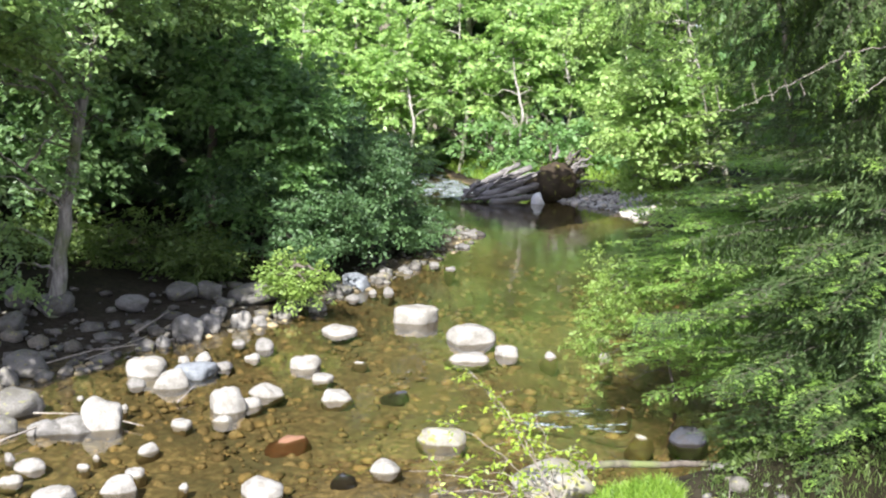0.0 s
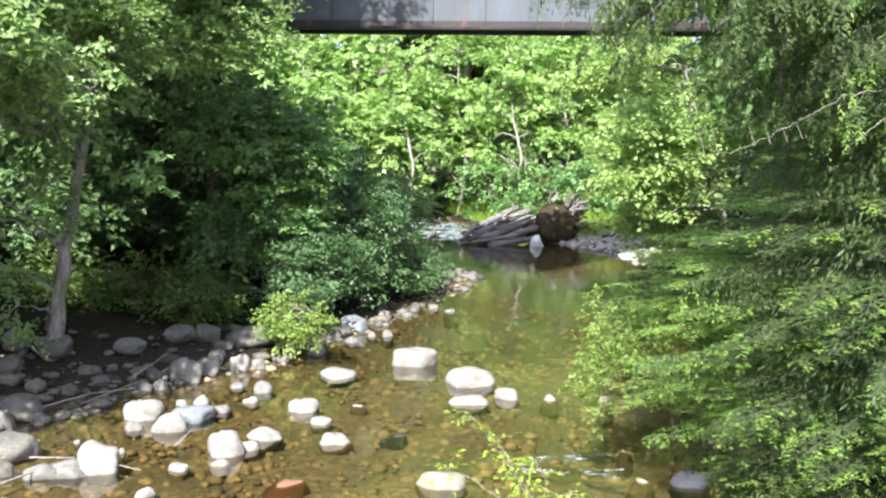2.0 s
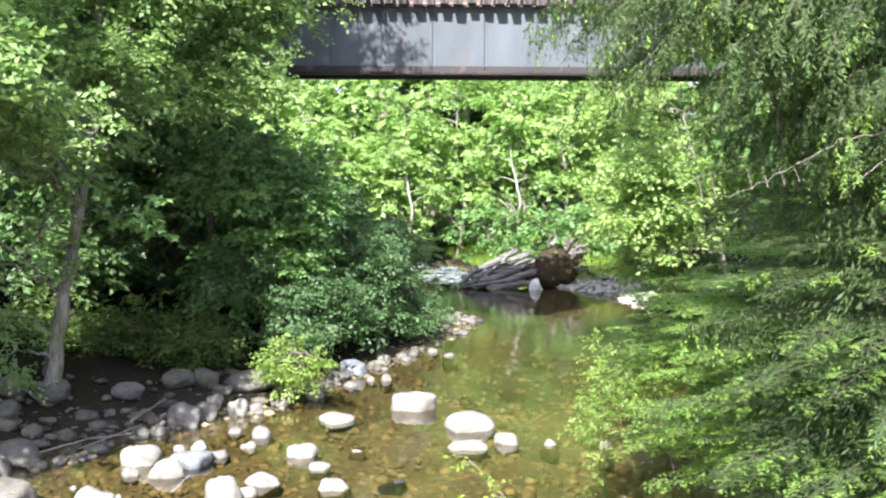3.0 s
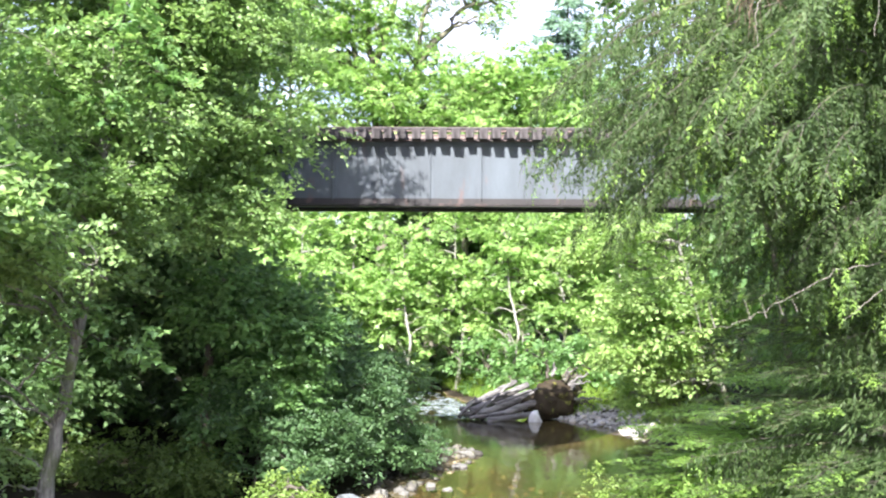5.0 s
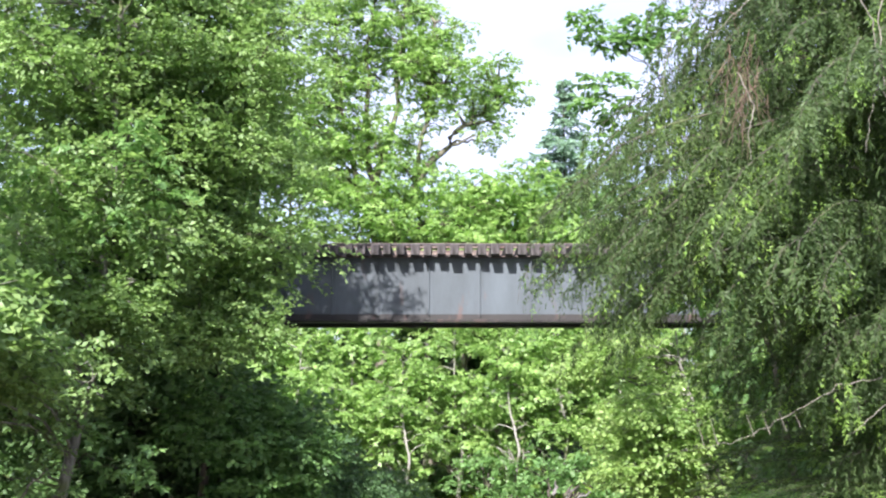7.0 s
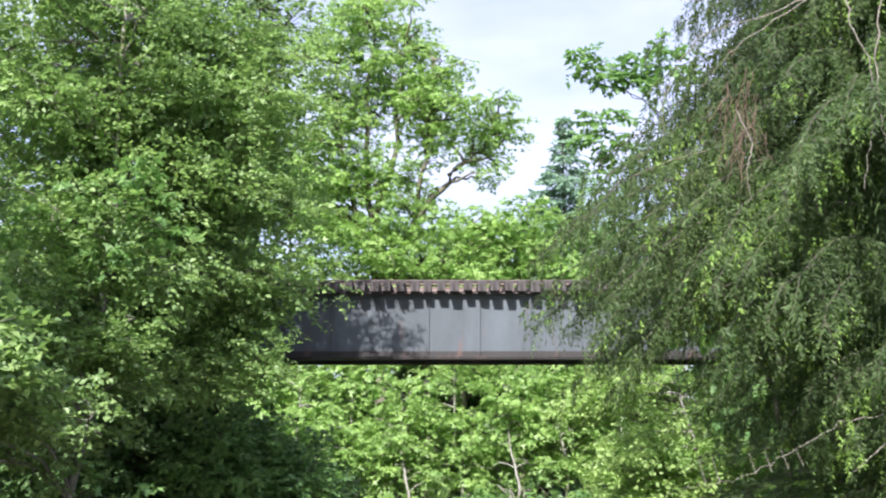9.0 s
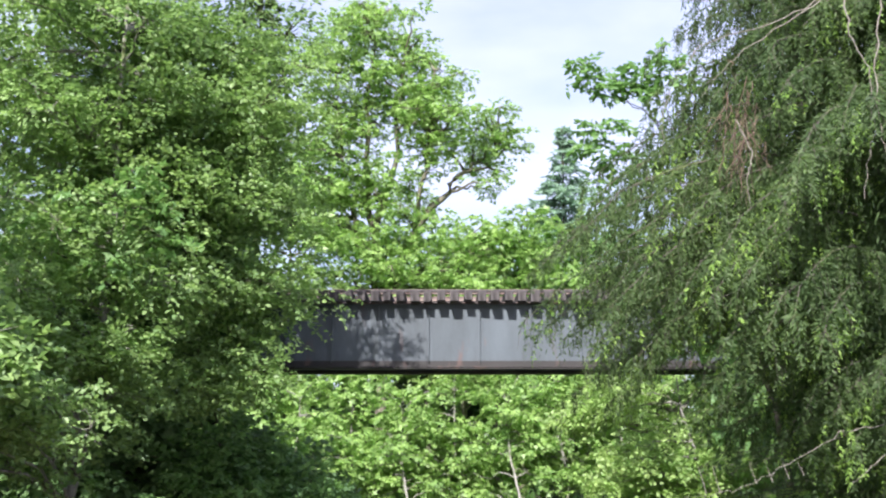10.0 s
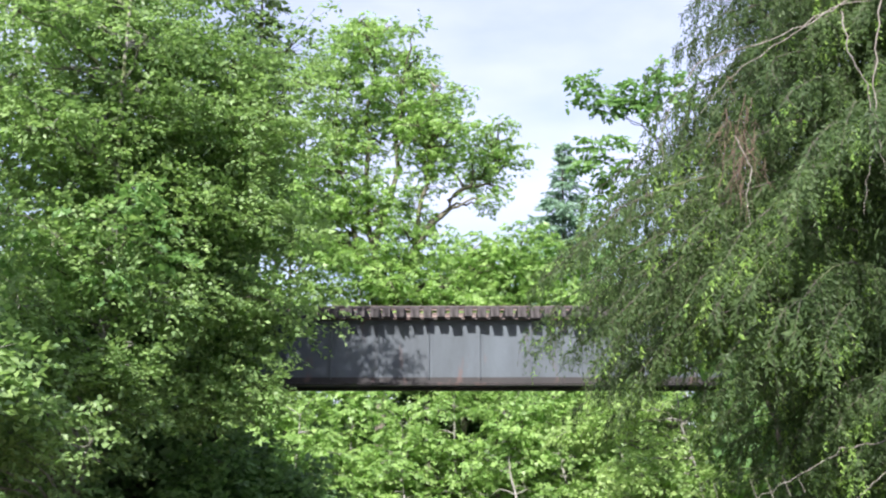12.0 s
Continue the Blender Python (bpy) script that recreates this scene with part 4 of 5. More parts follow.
# ---- right bank ----
def hemlock_tree(name, label, base, top, trunk_r, zmin, reach, weep, tips, step, per_whorl, az, seed, mats, sprig=0.085, inner=0.0):
    """A hemlock: boughs in whorls; where weep is low they are flat feathery sprays in layers, where it is high
    they carry curtains of hanging branchlets. reach, weep and tips follow the height."""
    r = np.random.default_rng(seed)
    ob = thing(name, label, "tree", base)
    b0 = np.array(base, float)
    H = top - base[2]
    zs = np.linspace(0, H, 14)
    v, f = tubes([(np.stack([r.normal(0, 0.02, 14), r.normal(0, 0.02, 14), zs], 1), trunk_r * (1 - 0.97 * zs / H))], 10)
    part("trunk", np_mesh("trunk", v, f, BARK_BROWN, True), ob)
    t = np.linspace(0, 1, 9)
    tw, P, A, N, S, T = [], [], [], [], [], []
    z = zmin
    up = np.array([0, 0, 1.0])
    while z < top - 0.2:
        w = weep(z)
        skirt = 6.3 < z < 8.4          # the dense low skirt that leans out over the stream
        a0, a1 = (140, 238) if skirt else az
        for k in range(per_whorl if z < 12 else per_whorl // 2):
            a = radians(a0 + (a1 - a0) * (k + r.random()) / per_whorl)
            L = reach(z) * r.uniform(0.82 if skirt else 0.72, 1.05)
            d = np.array([math.cos(a), math.sin(a), 0])
            side = np.array([-d[1], d[0], 0])
            line = d * (L * t)[:, None]
            line[:, 2] = z - b0[2] + r.normal(0, step * (0.12 if w < 0.3 else 0.35)) + L * ((0.04 + 0.2 * w) * t - (0.07 + 0.22 * w) * t ** 2 - 0.16 * w * t ** 4)
            line[1:] += np.cumsum(r.normal(0, 0.012 * L, (8, 3)), 0) * [1, 1, 0.4]
            v, f = tubes([(line - np.array([0, 0, 0.03]), np.linspace(0.0045 * L + 0.004, 0.002, 9))], 5)
            part("bough", np_mesh("bough", v, f, BARK_BROWN, True), ob)
            hanging = r.random() < w
            if hanging:
                m = int(29 * L)
                q = r.uniform(0.1, 1.0, m)
                ln = r.uniform(0.25, 0.95, m) * (1.15 - 0.6 * q)
            else:
                m = int(L / 0.04)
                q = np.linspace(0.12, 1.0, m)
                ln = (0.12 + 0.30 * L * (1 - q) ** 0.8) * r.uniform(0.6, 1.15, m)
            sg = np.where(np.arange(m) % 2 == 0, 1.0, -1.0)[:, None]
            p0 = np.stack([np.interp(q, t, line[:, i]) for i in range(3)], 1)
            if hanging:
                out = d * r.uniform(0.0, 0.7, (m, 1)) + side * sg * r.uniform(0.05, 0.7, (m, 1))
                fall = r.uniform(0.7, 1.1, m) * ln
            else:
                out = unit(d * r.uniform(0.55, 1.0, (m, 1)) + side * sg + 0.06 * r.normal(size=(m, 3)))
                fall = ln * r.uniform(0.05, 0.34, m)

            def at(j, u):
                y = p0[j] + out[j] * (ln[j] * (u * (1 - 0.45 * u) if hanging else u))[:, None]
                y[:, 2] -= fall[j] * (u ** 1.3 if hanging else u ** 1.8)
                return y

            few = r.choice(m, m // 3, replace=False)
            rows = np.stack([at(few, np.full(len(few), c)) for c in (0.0, 0.5, 1.0)], 1)
            tw += [(row, np.array((0.0035, 0.0025, 0.0015))) for row in rows]
            cnt = np.maximum(4, (ln * (44 if hanging else 52)).astype(int))
            j = np.repeat(np.arange(m), cnt)
            u = r.random(len(j)) ** 0.85
            p = at(j, u)
            tan = unit(at(j, np.minimum(u + 0.1, 1.1)) - at(j, u))
            ss = r.choice([-1.0, 1.0], (len(j), 1))
            if hanging:
                lat = unit(np.cross(tan, d + 0.5 * r.normal(size=(len(j), 3)))) * ss
                nm = d * 0.5 + up * 0.55 + 0.5 * r.normal(size=(len(j), 3))
                ax = tan * 0.85 + lat * 0.75 + 0.25 * r.normal(size=(len(j), 3))
            else:
                lat = unit(np.cross(tan, up)) * ss
                nm = up + 0.28 * r.normal(size=(len(j), 3)) + d * 0.15
                ax = tan * 0.7 + lat * 0.8 + 0.15 * r.normal(size=(len(j), 3))
            P.append(p)
            A.append(ax)
            N.append(nm)
            S.append(sprig * r.uniform(0.6, 1.25, len(j)) * (1.15 - 0.45 * u))
            fresh = (r.random(6) < tips(z))[np.minimum((q * 6).astype(int), 5)] & (r.random(m) < 0.75)
            T.append((u > (0.62 if hanging else 0.5)) & fresh[j] & (q[j] > 0.35))
        z += step * r.uniform(0.8, 1.2) * (2.0 if z > 12.2 else 0.6 if z > 6.3 else 1.0)
    P, A, N, S, T = map(np.concatenate, (P, A, N, S, T))
    v, f = tubes(tw, 3)
    part("twig_work", np_mesh("twig_work", v, f, BARK_BROWN), ob)["kind"] = "stuff"
    v, f = leaves(P[~T], A[~T], N[~T], S[~T], 0.24, 0.1)
    part("crown", np_mesh("crown", v, f, mats[0]), ob, "dark olive green hanging needles")
    v, f = leaves(P[T], A[T], N[T], S[T], 0.32, 0.1)
    part("new_growth", np_mesh("new_growth", v, f, mats[1]), ob, "fresh yellow-green shoot tips")
    if inner:
        m = 30000
        zi = r.uniform(zmin + 0.5, top - 3, m)
        rad = np.array([reach(c) for c in zi]) * inner * np.sqrt(r.random(m))
        an = np.radians(r.uniform(az[0] - 30, az[1] + 20, m))
        pin = np.stack([np.cos(an) * rad, np.sin(an) * rad, zi - b0[2] - 0.15 * rad], 1)
        ain = np.stack([np.cos(an), np.sin(an), np.full(m, -1.2)], 1) + 0.35 * r.normal(size=(m, 3))
        v, f = leaves(pin, ain, r.normal(size=(m, 3)), r.uniform(0.08, 0.17, m), 0.15, 0.1)
        part("inner_foliage", np_mesh("inner_foliage", v, f, mats[0]), ob, "dense dark inner needles")
    return ob


HEM_Z = [0.9, 2.0, 3.2, 4.6, 5.6, 6.4, 6.9, 8.0, 9.2, 10.5, 12.0, 13.5, 17.5]
HEM_L = [2.7, 3.0, 3.0, 2.3, 2.2, 3.1, 4.5, 4.5, 3.6, 2.9, 2.3, 2.1, 0.3]
hemlock = hemlock_tree("drooping_hemlock", "large hemlock with drooping boughs and bright shoot tips", (5.6, 12.6, 0.6), 17.5, 0.28, 0.9,
                       lambda z: float(np.interp(z, HEM_Z, HEM_L)), lambda z: float(np.interp(z, [1, 4.8, 5.8, 6.6], [0.05, 0.2, 0.9, 1.0])),
                       lambda z: float(np.interp(z, [1, 4, 6, 9, 12], [0.65, 0.5, 0.36, 0.30, 0.12])), 0.38, 8, (120, 290), 83, (NEEDLE, NEEDLE_NEW), 0.078, inner=0.6)
hemlock_tree("young_hemlock", "young hemlock with bright flat green boughs over the water", (5.2, 15.2, 0.3), 4.2, 0.1, 0.95,
             lambda z: float(np.interp(z, [0.8, 2.0, 3.2, 4.2], [2.6, 2.85, 2.5, 0.7])), lambda z: 0.0, lambda z: 0.8, 0.38, 10, (135, 265), 89, (NEEDLE_YOUNG, NEEDLE_NEW), 0.08)
broadleaf("bank_shrub", "dark leafy shrub under the hemlock boughs", (4.4, 11.9, 0.4), [(4.4, 11.9, 0.4), (4.3, 11.8, 0.8), (4.2, 11.7, 1.2)],
          fill(R, (4.5, 11.4, 0.6, 0.65, 0.6, 0.25), 14, 0.3, 0.7), LEAF_FERN, BARK_BROWN, 0.07, 300, 13, 0.2, 165, trunk_r=0.02, limb_r=0.01, category="shrub", width=0.6)
conifer("background_hemlock", "dark hemlock crowded behind the larger one", (9.5, 19.5, 0.8), 21, 0.3, 1.5,
        lambda z: 0.4 + min(4.4, (21 - z) * 0.36), 0.7, 5, 87, (NEEDLE, NEEDLE_NEW), 0.24, 6, 13, lambda z: 0.4, lambda z: 0.25, (90, 320))
broadleaf("streamside_tree", "pale yellow-green willow leaning over the stream", (7.4, 25.6, 0.6),
          [(7.4, 25.6, 0.6), (6.6, 25.4, 3.2), (5.6, 25.2, 6.2)],
          tiers(R, (5.3, 25.2, 4.5, 1.5, 1.2, 2.0), 40, 0.62), LEAF_PALE, BARK_ALDER, 0.13, 170, 12, 0.34, 84, trunk_r=0.10, width=0.6, limb_r=0.025)
broadleaf("streamside_tree", "pale green alder below the bridge end", (6.9, 28, 1.0),
          [(6.9, 28, 1.0), (6.5, 28, 4), (6.2, 28, 7)],
          tiers(R, (6.2, 28.0, 4.2, 1.9, 1.5, 2.8), 40, 0.75) + tiers(R, (4.9, 28.2, 6.2, 1.9, 1.0, 0.7), 20, 0.6), LEAF_PALE, BARK_ALDER, 0.13, 180, 13, 0.3, 85, trunk_r=0.1, width=0.6)
broadleaf("streamside_tree", "blue-green alder reaching out behind the hemlock", (7.4, 21.5, 0.9),
          [(7.4, 21.5, 0.9), (6.6, 21.2, 6), (4.8, 20.6, 11)],
          [(2.75, 20.0, 12.62, 0.24, 0.2, 0.14), (3.0, 20.0, 12.3, 0.22, 0.2, 0.15), (3.25, 20, 12.1, 0.28, 0.3, 0.14), (3.2, 20.0, 11.25, 0.3, 0.3, 0.14), (2.95, 20.0, 10.85, 0.22, 0.2, 0.10), (3.55, 20.0, 10.6, 0.4, 0.3, 0.3),
           (3.4, 20, 9.8, 0.26, 0.3, 0.22), (3.6, 20, 9.0, 0.4, 0.4, 0.3), (4.3, 20, 12.3, 0.6, 0.4, 0.4)],
          LEAF_MAPLE, BARK_BROWN, 0.15, 300, 13, 0.24, 88, trunk_r=0.10, width=0.65, limb_r=0.014)
broadleaf("overhanging_shrub", "fine-leaved pale green shrub hanging to the water", (3.6, 15.8, 0.1),
          [(3.6, 15.8, 0.1), (3.2, 15.6, 1.6), (2.6, 15.3, 2.2)],
          fill(R, (2.55, 15.2, 1.9, 0.45, 0.4, 0.5), 9, 0.22, 1.0) + fill(R, (2.2, 15.1, 1.25, 0.22, 0.3, 0.6), 9, 0.14, 1.3) + [(2.25, 15.0, 0.5, 0.08, 0.1, 0.2)],
          LEAF_BUSH, BARK_BROWN, 0.05, 620, 12, 0.12, 86, trunk_r=0.02, category="shrub", limb_r=0.008, width=0.6)
for k, (x, y, z, rx, rz) in enumerate([(6.5, 17.5, 1.6, 1.3, 1.2), (8.0, 23, 2.5, 1.6, 2.0), (7.6, 33, 2.0, 1.5, 1.6), (9.5, 27, 3, 1.5, 2.5)]):
    broadleaf("bank_shrub", "leafy green shrub under the hemlock boughs", (x, y, 0.5), [(x, y, 0.5), (x, y, 1.2), (x, y, 2.0)],
              fill(R, (x, y, z, rx, 1.1, rz), 16, 0.6, 0.7), LEAF_SHADED, BARK_BROWN, 0.15, 110, 12, 0.28, 160 + k, trunk_r=0.04, category="shrub", group="right bank shrubs")


def bare_branch(points, r0, label):
    pts = np.array(points, float)
    n = len(pts)
    q = np.linspace(0, n - 1, n * 5)
    line = np.stack([np.interp(q, np.arange(n), pts[:, k]) for k in range(3)], 1)
    line[1:-1] += rng.normal(0, min(0.012, 0.006 * np.linalg.norm(pts[-1] - pts[0])), (len(line) - 2, 3))
    v, f = tubes([(line - np.array(hemlock.location), np.linspace(r0, r0 * 0.25, len(line)))], 6)
    part("bare_branch", np_mesh("bare_branch", v, f, TWIG, True), hemlock, label)


bare_branch([(5.24, 11.2, 10.27), (4.23, 10.6, 9.86), (3.47, 10.2, 9.34), (2.57, 9.9, 8.94), (2.29, 9.8, 8.61), (2.14, 9.8, 8.21), (2.13, 9.8, 7.82)], 0.008, "bare grey arching branch")
bare_branch([(4.27, 10.4, 9.83), (3.67, 10.1, 9.38), (2.9, 9.9, 8.83), (2.52, 9.8, 8.38)], 0.008, "bare grey arching branch")
bare_branch([(3.88, 9.6, 9.34), (3.9, 9.6, 8.94), (4.06, 9.6, 8.6), (4.07, 9.6, 7.98), (3.93, 9.6, 7.33)], 0.008, "bare hanging branch")
bare_branch([(4.27, 9.6, 9.46), (4.12, 9.6, 8.65), (4.13, 9.6, 8.09), (4.16, 9.6, 7.6)], 0.008, "bare hanging branch")
bare_branch([(2.89, 10.0, 8.22), (3.04, 10.0, 7.88), (2.97, 10.0, 7.6), (3.0, 10.0, 7.32)], 0.008, "reddish bare hanging twigs")
bare_branch([(4.53, 11.0, 5.32), (4.01, 10.8, 5.23), (3.37, 10.5, 4.92), (2.78, 10.3, 4.68), (2.28, 10.2, 4.62)], 0.0055, "dead grey branch with broken stubs")
bare_branch([(4.55, 11.0, 5.04), (4.26, 10.8, 4.87), (4.0, 10.6, 4.73)], 0.0055, "dead grey branch")
bare_branch([(2.53, 10.35, 4.65), (2.45, 10.3, 4.91)], 0.0055, "pale broken stub")
bare_branch([(2.66, 10.35, 4.67), (2.58, 10.3, 4.92)], 0.0055, "pale broken stub")
bare_branch([(3.01, 10.35, 4.74), (2.93, 10.3, 4.95)], 0.0055, "pale broken stub")
bare_branch([(3.16, 10.35, 4.76), (3.08, 10.3, 4.96)], 0.0055, "pale broken stub")
bare_branch([(3.32, 10.35, 4.79), (3.24, 10.3, 4.97)], 0.0055, "pale broken stub")
bare_branch([(3.46, 10.35, 4.82), (3.38, 10.3, 4.98)], 0.0055, "pale broken stub")


def dead_tuft():
    """Reddish dead twigs that hang in a tangle near the hemlock's stem."""
    r = np.random.default_rng(181)
    lines = []
    for _ in range(45):
        a = np.array([2.97 + r.normal(0, 0.07), 10.1 + r.normal(0, 0.12), 8.25 + r.normal(0, 0.22)])
        b = a + [r.normal(0, 0.12), r.normal(0, 0.08), -r.uniform(0.2, 0.7)]
        lines.append((bend(a, b, 6, 0, 0.02, r) - np.array(hemlock.location), np.linspace(0.006, 0.002, 6)))
    v, f = tubes(lines, 3)
    part("dead_twig_tangle", np_mesh("dead_twig_tangle", v, f, DEAD_TWIG), hemlock, "reddish-brown dead hanging twigs")["kind"] = "stuff"


DEAD_TWIG = bark_material("dead_red_twig", (0.08, 0.05, 0.035), (0.24, 0.17, 0.12), 18, 0.0)
dead_tuft()

# ---- stones ----
def blob_mesh(name, mat, seed, sub=3, rough=0.2, corner=0.82):
    """A worn boulder of unit width: a sphere pressed by random flats, with noise."""
    bm = bmesh.new()
    bmesh.ops.create_icosphere(bm, subdivisions=sub, radius=0.5)
    r = np.random.default_rng(seed)
    planes = [(Vector(unit(r.normal(size=3) * [1, 1, 0.3])), r.uniform(0.34, 0.45)) for _ in range(8)]
    planes += [(Vector(unit(np.array([r.normal(0, 0.34), r.normal(0, 0.34), 1.0]))), r.uniform(0.30, 0.42))]
    planes += [(Vector(unit(r.normal(size=3))), 0.44) for _ in range(3)]
    for v in bm.verts:
        for nrm, d in planes:
            k = v.co.dot(nrm) - d
            if k > 0:
                v.co -= nrm * k * corner
        v.co += v.normal * (rough * 0.5 * noise.fractal(v.co * 2.1 + Vector((seed, 0, 0)), 1.0, 2.0, 3) + 0.02 * noise.noise(v.co * 14))
    me = bpy.data.meshes.new(name)
    bm.to_mesh(me)
    bm.free()
    me.polygons.foreach_set("use_smooth", np.ones(len(me.polygons), dtype=bool))
    me.materials.append(mat)
    return me


STONES = {}
stone_count = [0]


def boulder(kind, mat, label, x, y, w, h, sink=0.0):
    if kind not in STONES:
        STONES[kind] = [blob_mesh(kind, mat, 5 + 7 * len(STONES) + k) for k in range(7)]
    k = stone_count[0]
    stone_count[0] += 1
    r = np.random.default_rng(900 + k)
    ob = new("boulder", STONES[kind][k % 7])
    g = float(height(np.array(x), np.array(y)))
    under = max(0.4 * h + 0.06, 0.05 - g) if g < 0.02 else 0.25 * h
    full = h + under
    ob.scale = (w * 1.02, w * r.uniform(0.7, 0.95), full)
    ob.location = (x, y, max(g, 0.0) - under + full * 0.5 - sink)
    ob.rotation_euler = (r.normal(0, 0.08), r.normal(0, 0.08), r.choice([0, np.pi]) + r.normal(0, 0.3))
    return tagged(ob, label, "boulder", "boulders in the stream")


def pale_boulder(x, y, w, h):
    return boulder("pale", STONE_PALE, "sunlit pale grey rounded boulder in the stream", x, y, w, h)


def grey_boulder(x, y, w, h):
    return boulder("grey", STONE_GREY, "smooth grey stone at the water's edge", x, y, w, h)


def blue_boulder(x, y, w, h):
    return boulder("blue", STONE_BLUE, "angular blue-grey rock at the water's edge", x, y, w, h)


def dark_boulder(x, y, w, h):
    return boulder("dark", STONE_SHADED, "boulder on the bank with shade painted into its dark grey", x, y, w, h)


def mossy_boulder(x, y, w, h):
    return boulder("mossy", STONE_MOSSY, "boulder capped with yellow-green moss in shallow water", x, y, w, h)


# the black of this boulder is painted shade from the boughs
def shaded_boulder(x, y, w, h):
    return boulder("sunk", STONE_SUNK_SHADE, "boulder under the hemlock boughs, their shade painted as black stone", x, y, w, h)


def red_boulder(x, y, w, h):
    return boulder("red", STONE_RED, "rust red stone awash in the shallows", x, y, w, h, 0.10)


def sunken_boulder(x, y, w, h):
    return boulder("sunk", STONE_SUNK_SHADE, "dark slate-blue stone under the water", x, y, w, h, 0.10)


pale_boulder(-0.50, 21.43, 1.09, 0.40)
pale_boulder(0.57, 19.87, 0.94, 0.34)
pale_boulder(0.48, 18.51, 0.82, 0.14)
pale_boulder(1.17, 18.83, 0.49, 0.22)
pale_boulder(1.95, 18.70, 0.33, 0.11)
pale_boulder(-1.99, 20.43, 0.75, 0.17)
pale_boulder(-2.35, 17.92, 0.57, 0.24)
pale_boulder(-1.95, 17.17, 0.43, 0.12)
pale_boulder(-1.63, 16.09, 0.50, 0.16)
pale_boulder(-1.42, 18.21, 0.30, 0.04)
mossy_boulder(0.02, 14.17, 0.70, 0.25)
pale_boulder(-0.69, 13.07, 0.41, 0.16)
pale_boulder(-2.14, 12.28, 0.56, 0.22)
pale_boulder(-4.81, 14.70, 0.63, 0.44)
pale_boulder(-3.72, 14.76, 0.34, 0.12)
pale_boulder(-3.91, 13.70, 0.32, 0.11)
pale_boulder(-3.20, 15.47, 0.57, 0.39)
pale_boulder(-2.94, 15.72, 0.40, 0.17)
pale_boulder(-2.75, 16.31, 0.58, 0.18)
pale_boulder(-3.18, 15.01, 0.34, 0.08)
pale_boulder(-4.95, 17.39, 0.72, 0.35)
grey_boulder(-4.92, 16.69, 0.34, 0.12)
pale_boulder(-4.32, 16.69, 0.53, 0.30)
blue_boulder(-4.09, 17.34, 0.75, 0.27)
pale_boulder(-4.50, 18.18, 0.22, 0.13)
pale_boulder(-4.17, 18.28, 0.31, 0.16)
grey_boulder(-3.71, 17.80, 0.40, 0.12)
pale_boulder(-3.34, 18.39, 0.30, 0.11)
grey_boulder(-3.26, 19.12, 0.40, 0.18)
grey_boulder(-3.76, 19.41, 0.28, 0.09)
grey_boulder(-4.82, 19.93, 0.70, 0.46)
grey_boulder(-5.14, 19.29, 0.32, 0.19)
grey_boulder(-4.52, 20.45, 0.54, 0.33)
grey_boulder(-4.47, 21.12, 0.39, 0.28)
pale_boulder(-3.98, 20.80, 0.46, 0.34)
grey_boulder(-3.63, 20.95, 0.34, 0.20)
grey_boulder(-6.23, 21.22, 0.71, 0.29)
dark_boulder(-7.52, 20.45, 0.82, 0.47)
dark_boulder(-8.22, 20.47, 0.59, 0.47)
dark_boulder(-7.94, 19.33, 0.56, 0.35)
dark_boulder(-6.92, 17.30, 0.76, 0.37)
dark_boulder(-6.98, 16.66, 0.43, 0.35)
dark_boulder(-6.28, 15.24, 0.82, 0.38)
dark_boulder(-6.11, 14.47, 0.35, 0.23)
grey_boulder(-5.52, 14.43, 0.59, 0.19)
grey_boulder(-5.16, 14.55, 0.59, 0.21)
grey_boulder(-5.60, 13.32, 0.18, 0.10)
pale_boulder(-5.23, 13.05, 0.44, 0.14)
pale_boulder(-5.29, 12.56, 0.30, 0.11)
pale_boulder(-4.59, 12.08, 0.58, 0.15)
pale_boulder(-3.88, 12.35, 0.43, 0.20)
pale_boulder(-3.84, 12.85, 0.30, 0.10)
pale_boulder(-4.57, 13.08, 0.19, 0.08)
pale_boulder(-4.49, 13.41, 0.13, 0.07)
pale_boulder(-3.13, 12.40, 0.14, 0.09)
pale_boulder(-4.77, 15.48, 0.18, 0.08)
pale_boulder(-5.57, 15.97, 0.13, 0.07)
blue_boulder(-2.03, 24.75, 0.79, 0.37)
dark_boulder(-2.38, 24.27, 0.68, 0.25)
grey_boulder(-1.98, 23.54, 0.33, 0.13)
grey_boulder(-2.64, 22.26, 0.43, 0.21)
grey_boulder(-3.14, 22.14, 0.41, 0.15)
dark_boulder(-2.50, 23.65, 0.31, 0.13)
grey_boulder(-1.24, 24.15, 0.31, 0.14)
grey_boulder(-1.58, 24.12, 0.23, 0.09)
grey_boulder(-1.95, 25.29, 0.35, 0.14)
grey_boulder(-1.39, 26.38, 0.37, 0.20)
grey_boulder(-0.84, 26.58, 0.28, 0.12)
grey_boulder(-0.21, 27.78, 0.30, 0.12)
dark_boulder(-4.09, 22.82, 1.35, 0.47)
dark_boulder(-5.54, 22.36, 0.74, 0.36)
dark_boulder(-5.02, 22.70, 0.62, 0.37)
dark_boulder(-4.53, 22.00, 0.48, 0.25)
red_boulder(-2.07, 14.17, 0.68, 0.14)
sunken_boulder(-1.21, 12.87, 0.36, 0.12)
sunken_boulder(-0.70, 16.45, 0.54, 0.13)
mossy_boulder(2.91, 18.50, 0.31, 0.18)
shaded_boulder(3.46, 14.32, 0.66, 0.15)
mossy_boulder(2.80, 14.42, 0.41, 0.06)
dark_boulder(2.79, 15.72, 0.26, 0.08)
mossy_boulder(1.36, 12.45, 1.0, 0.36)
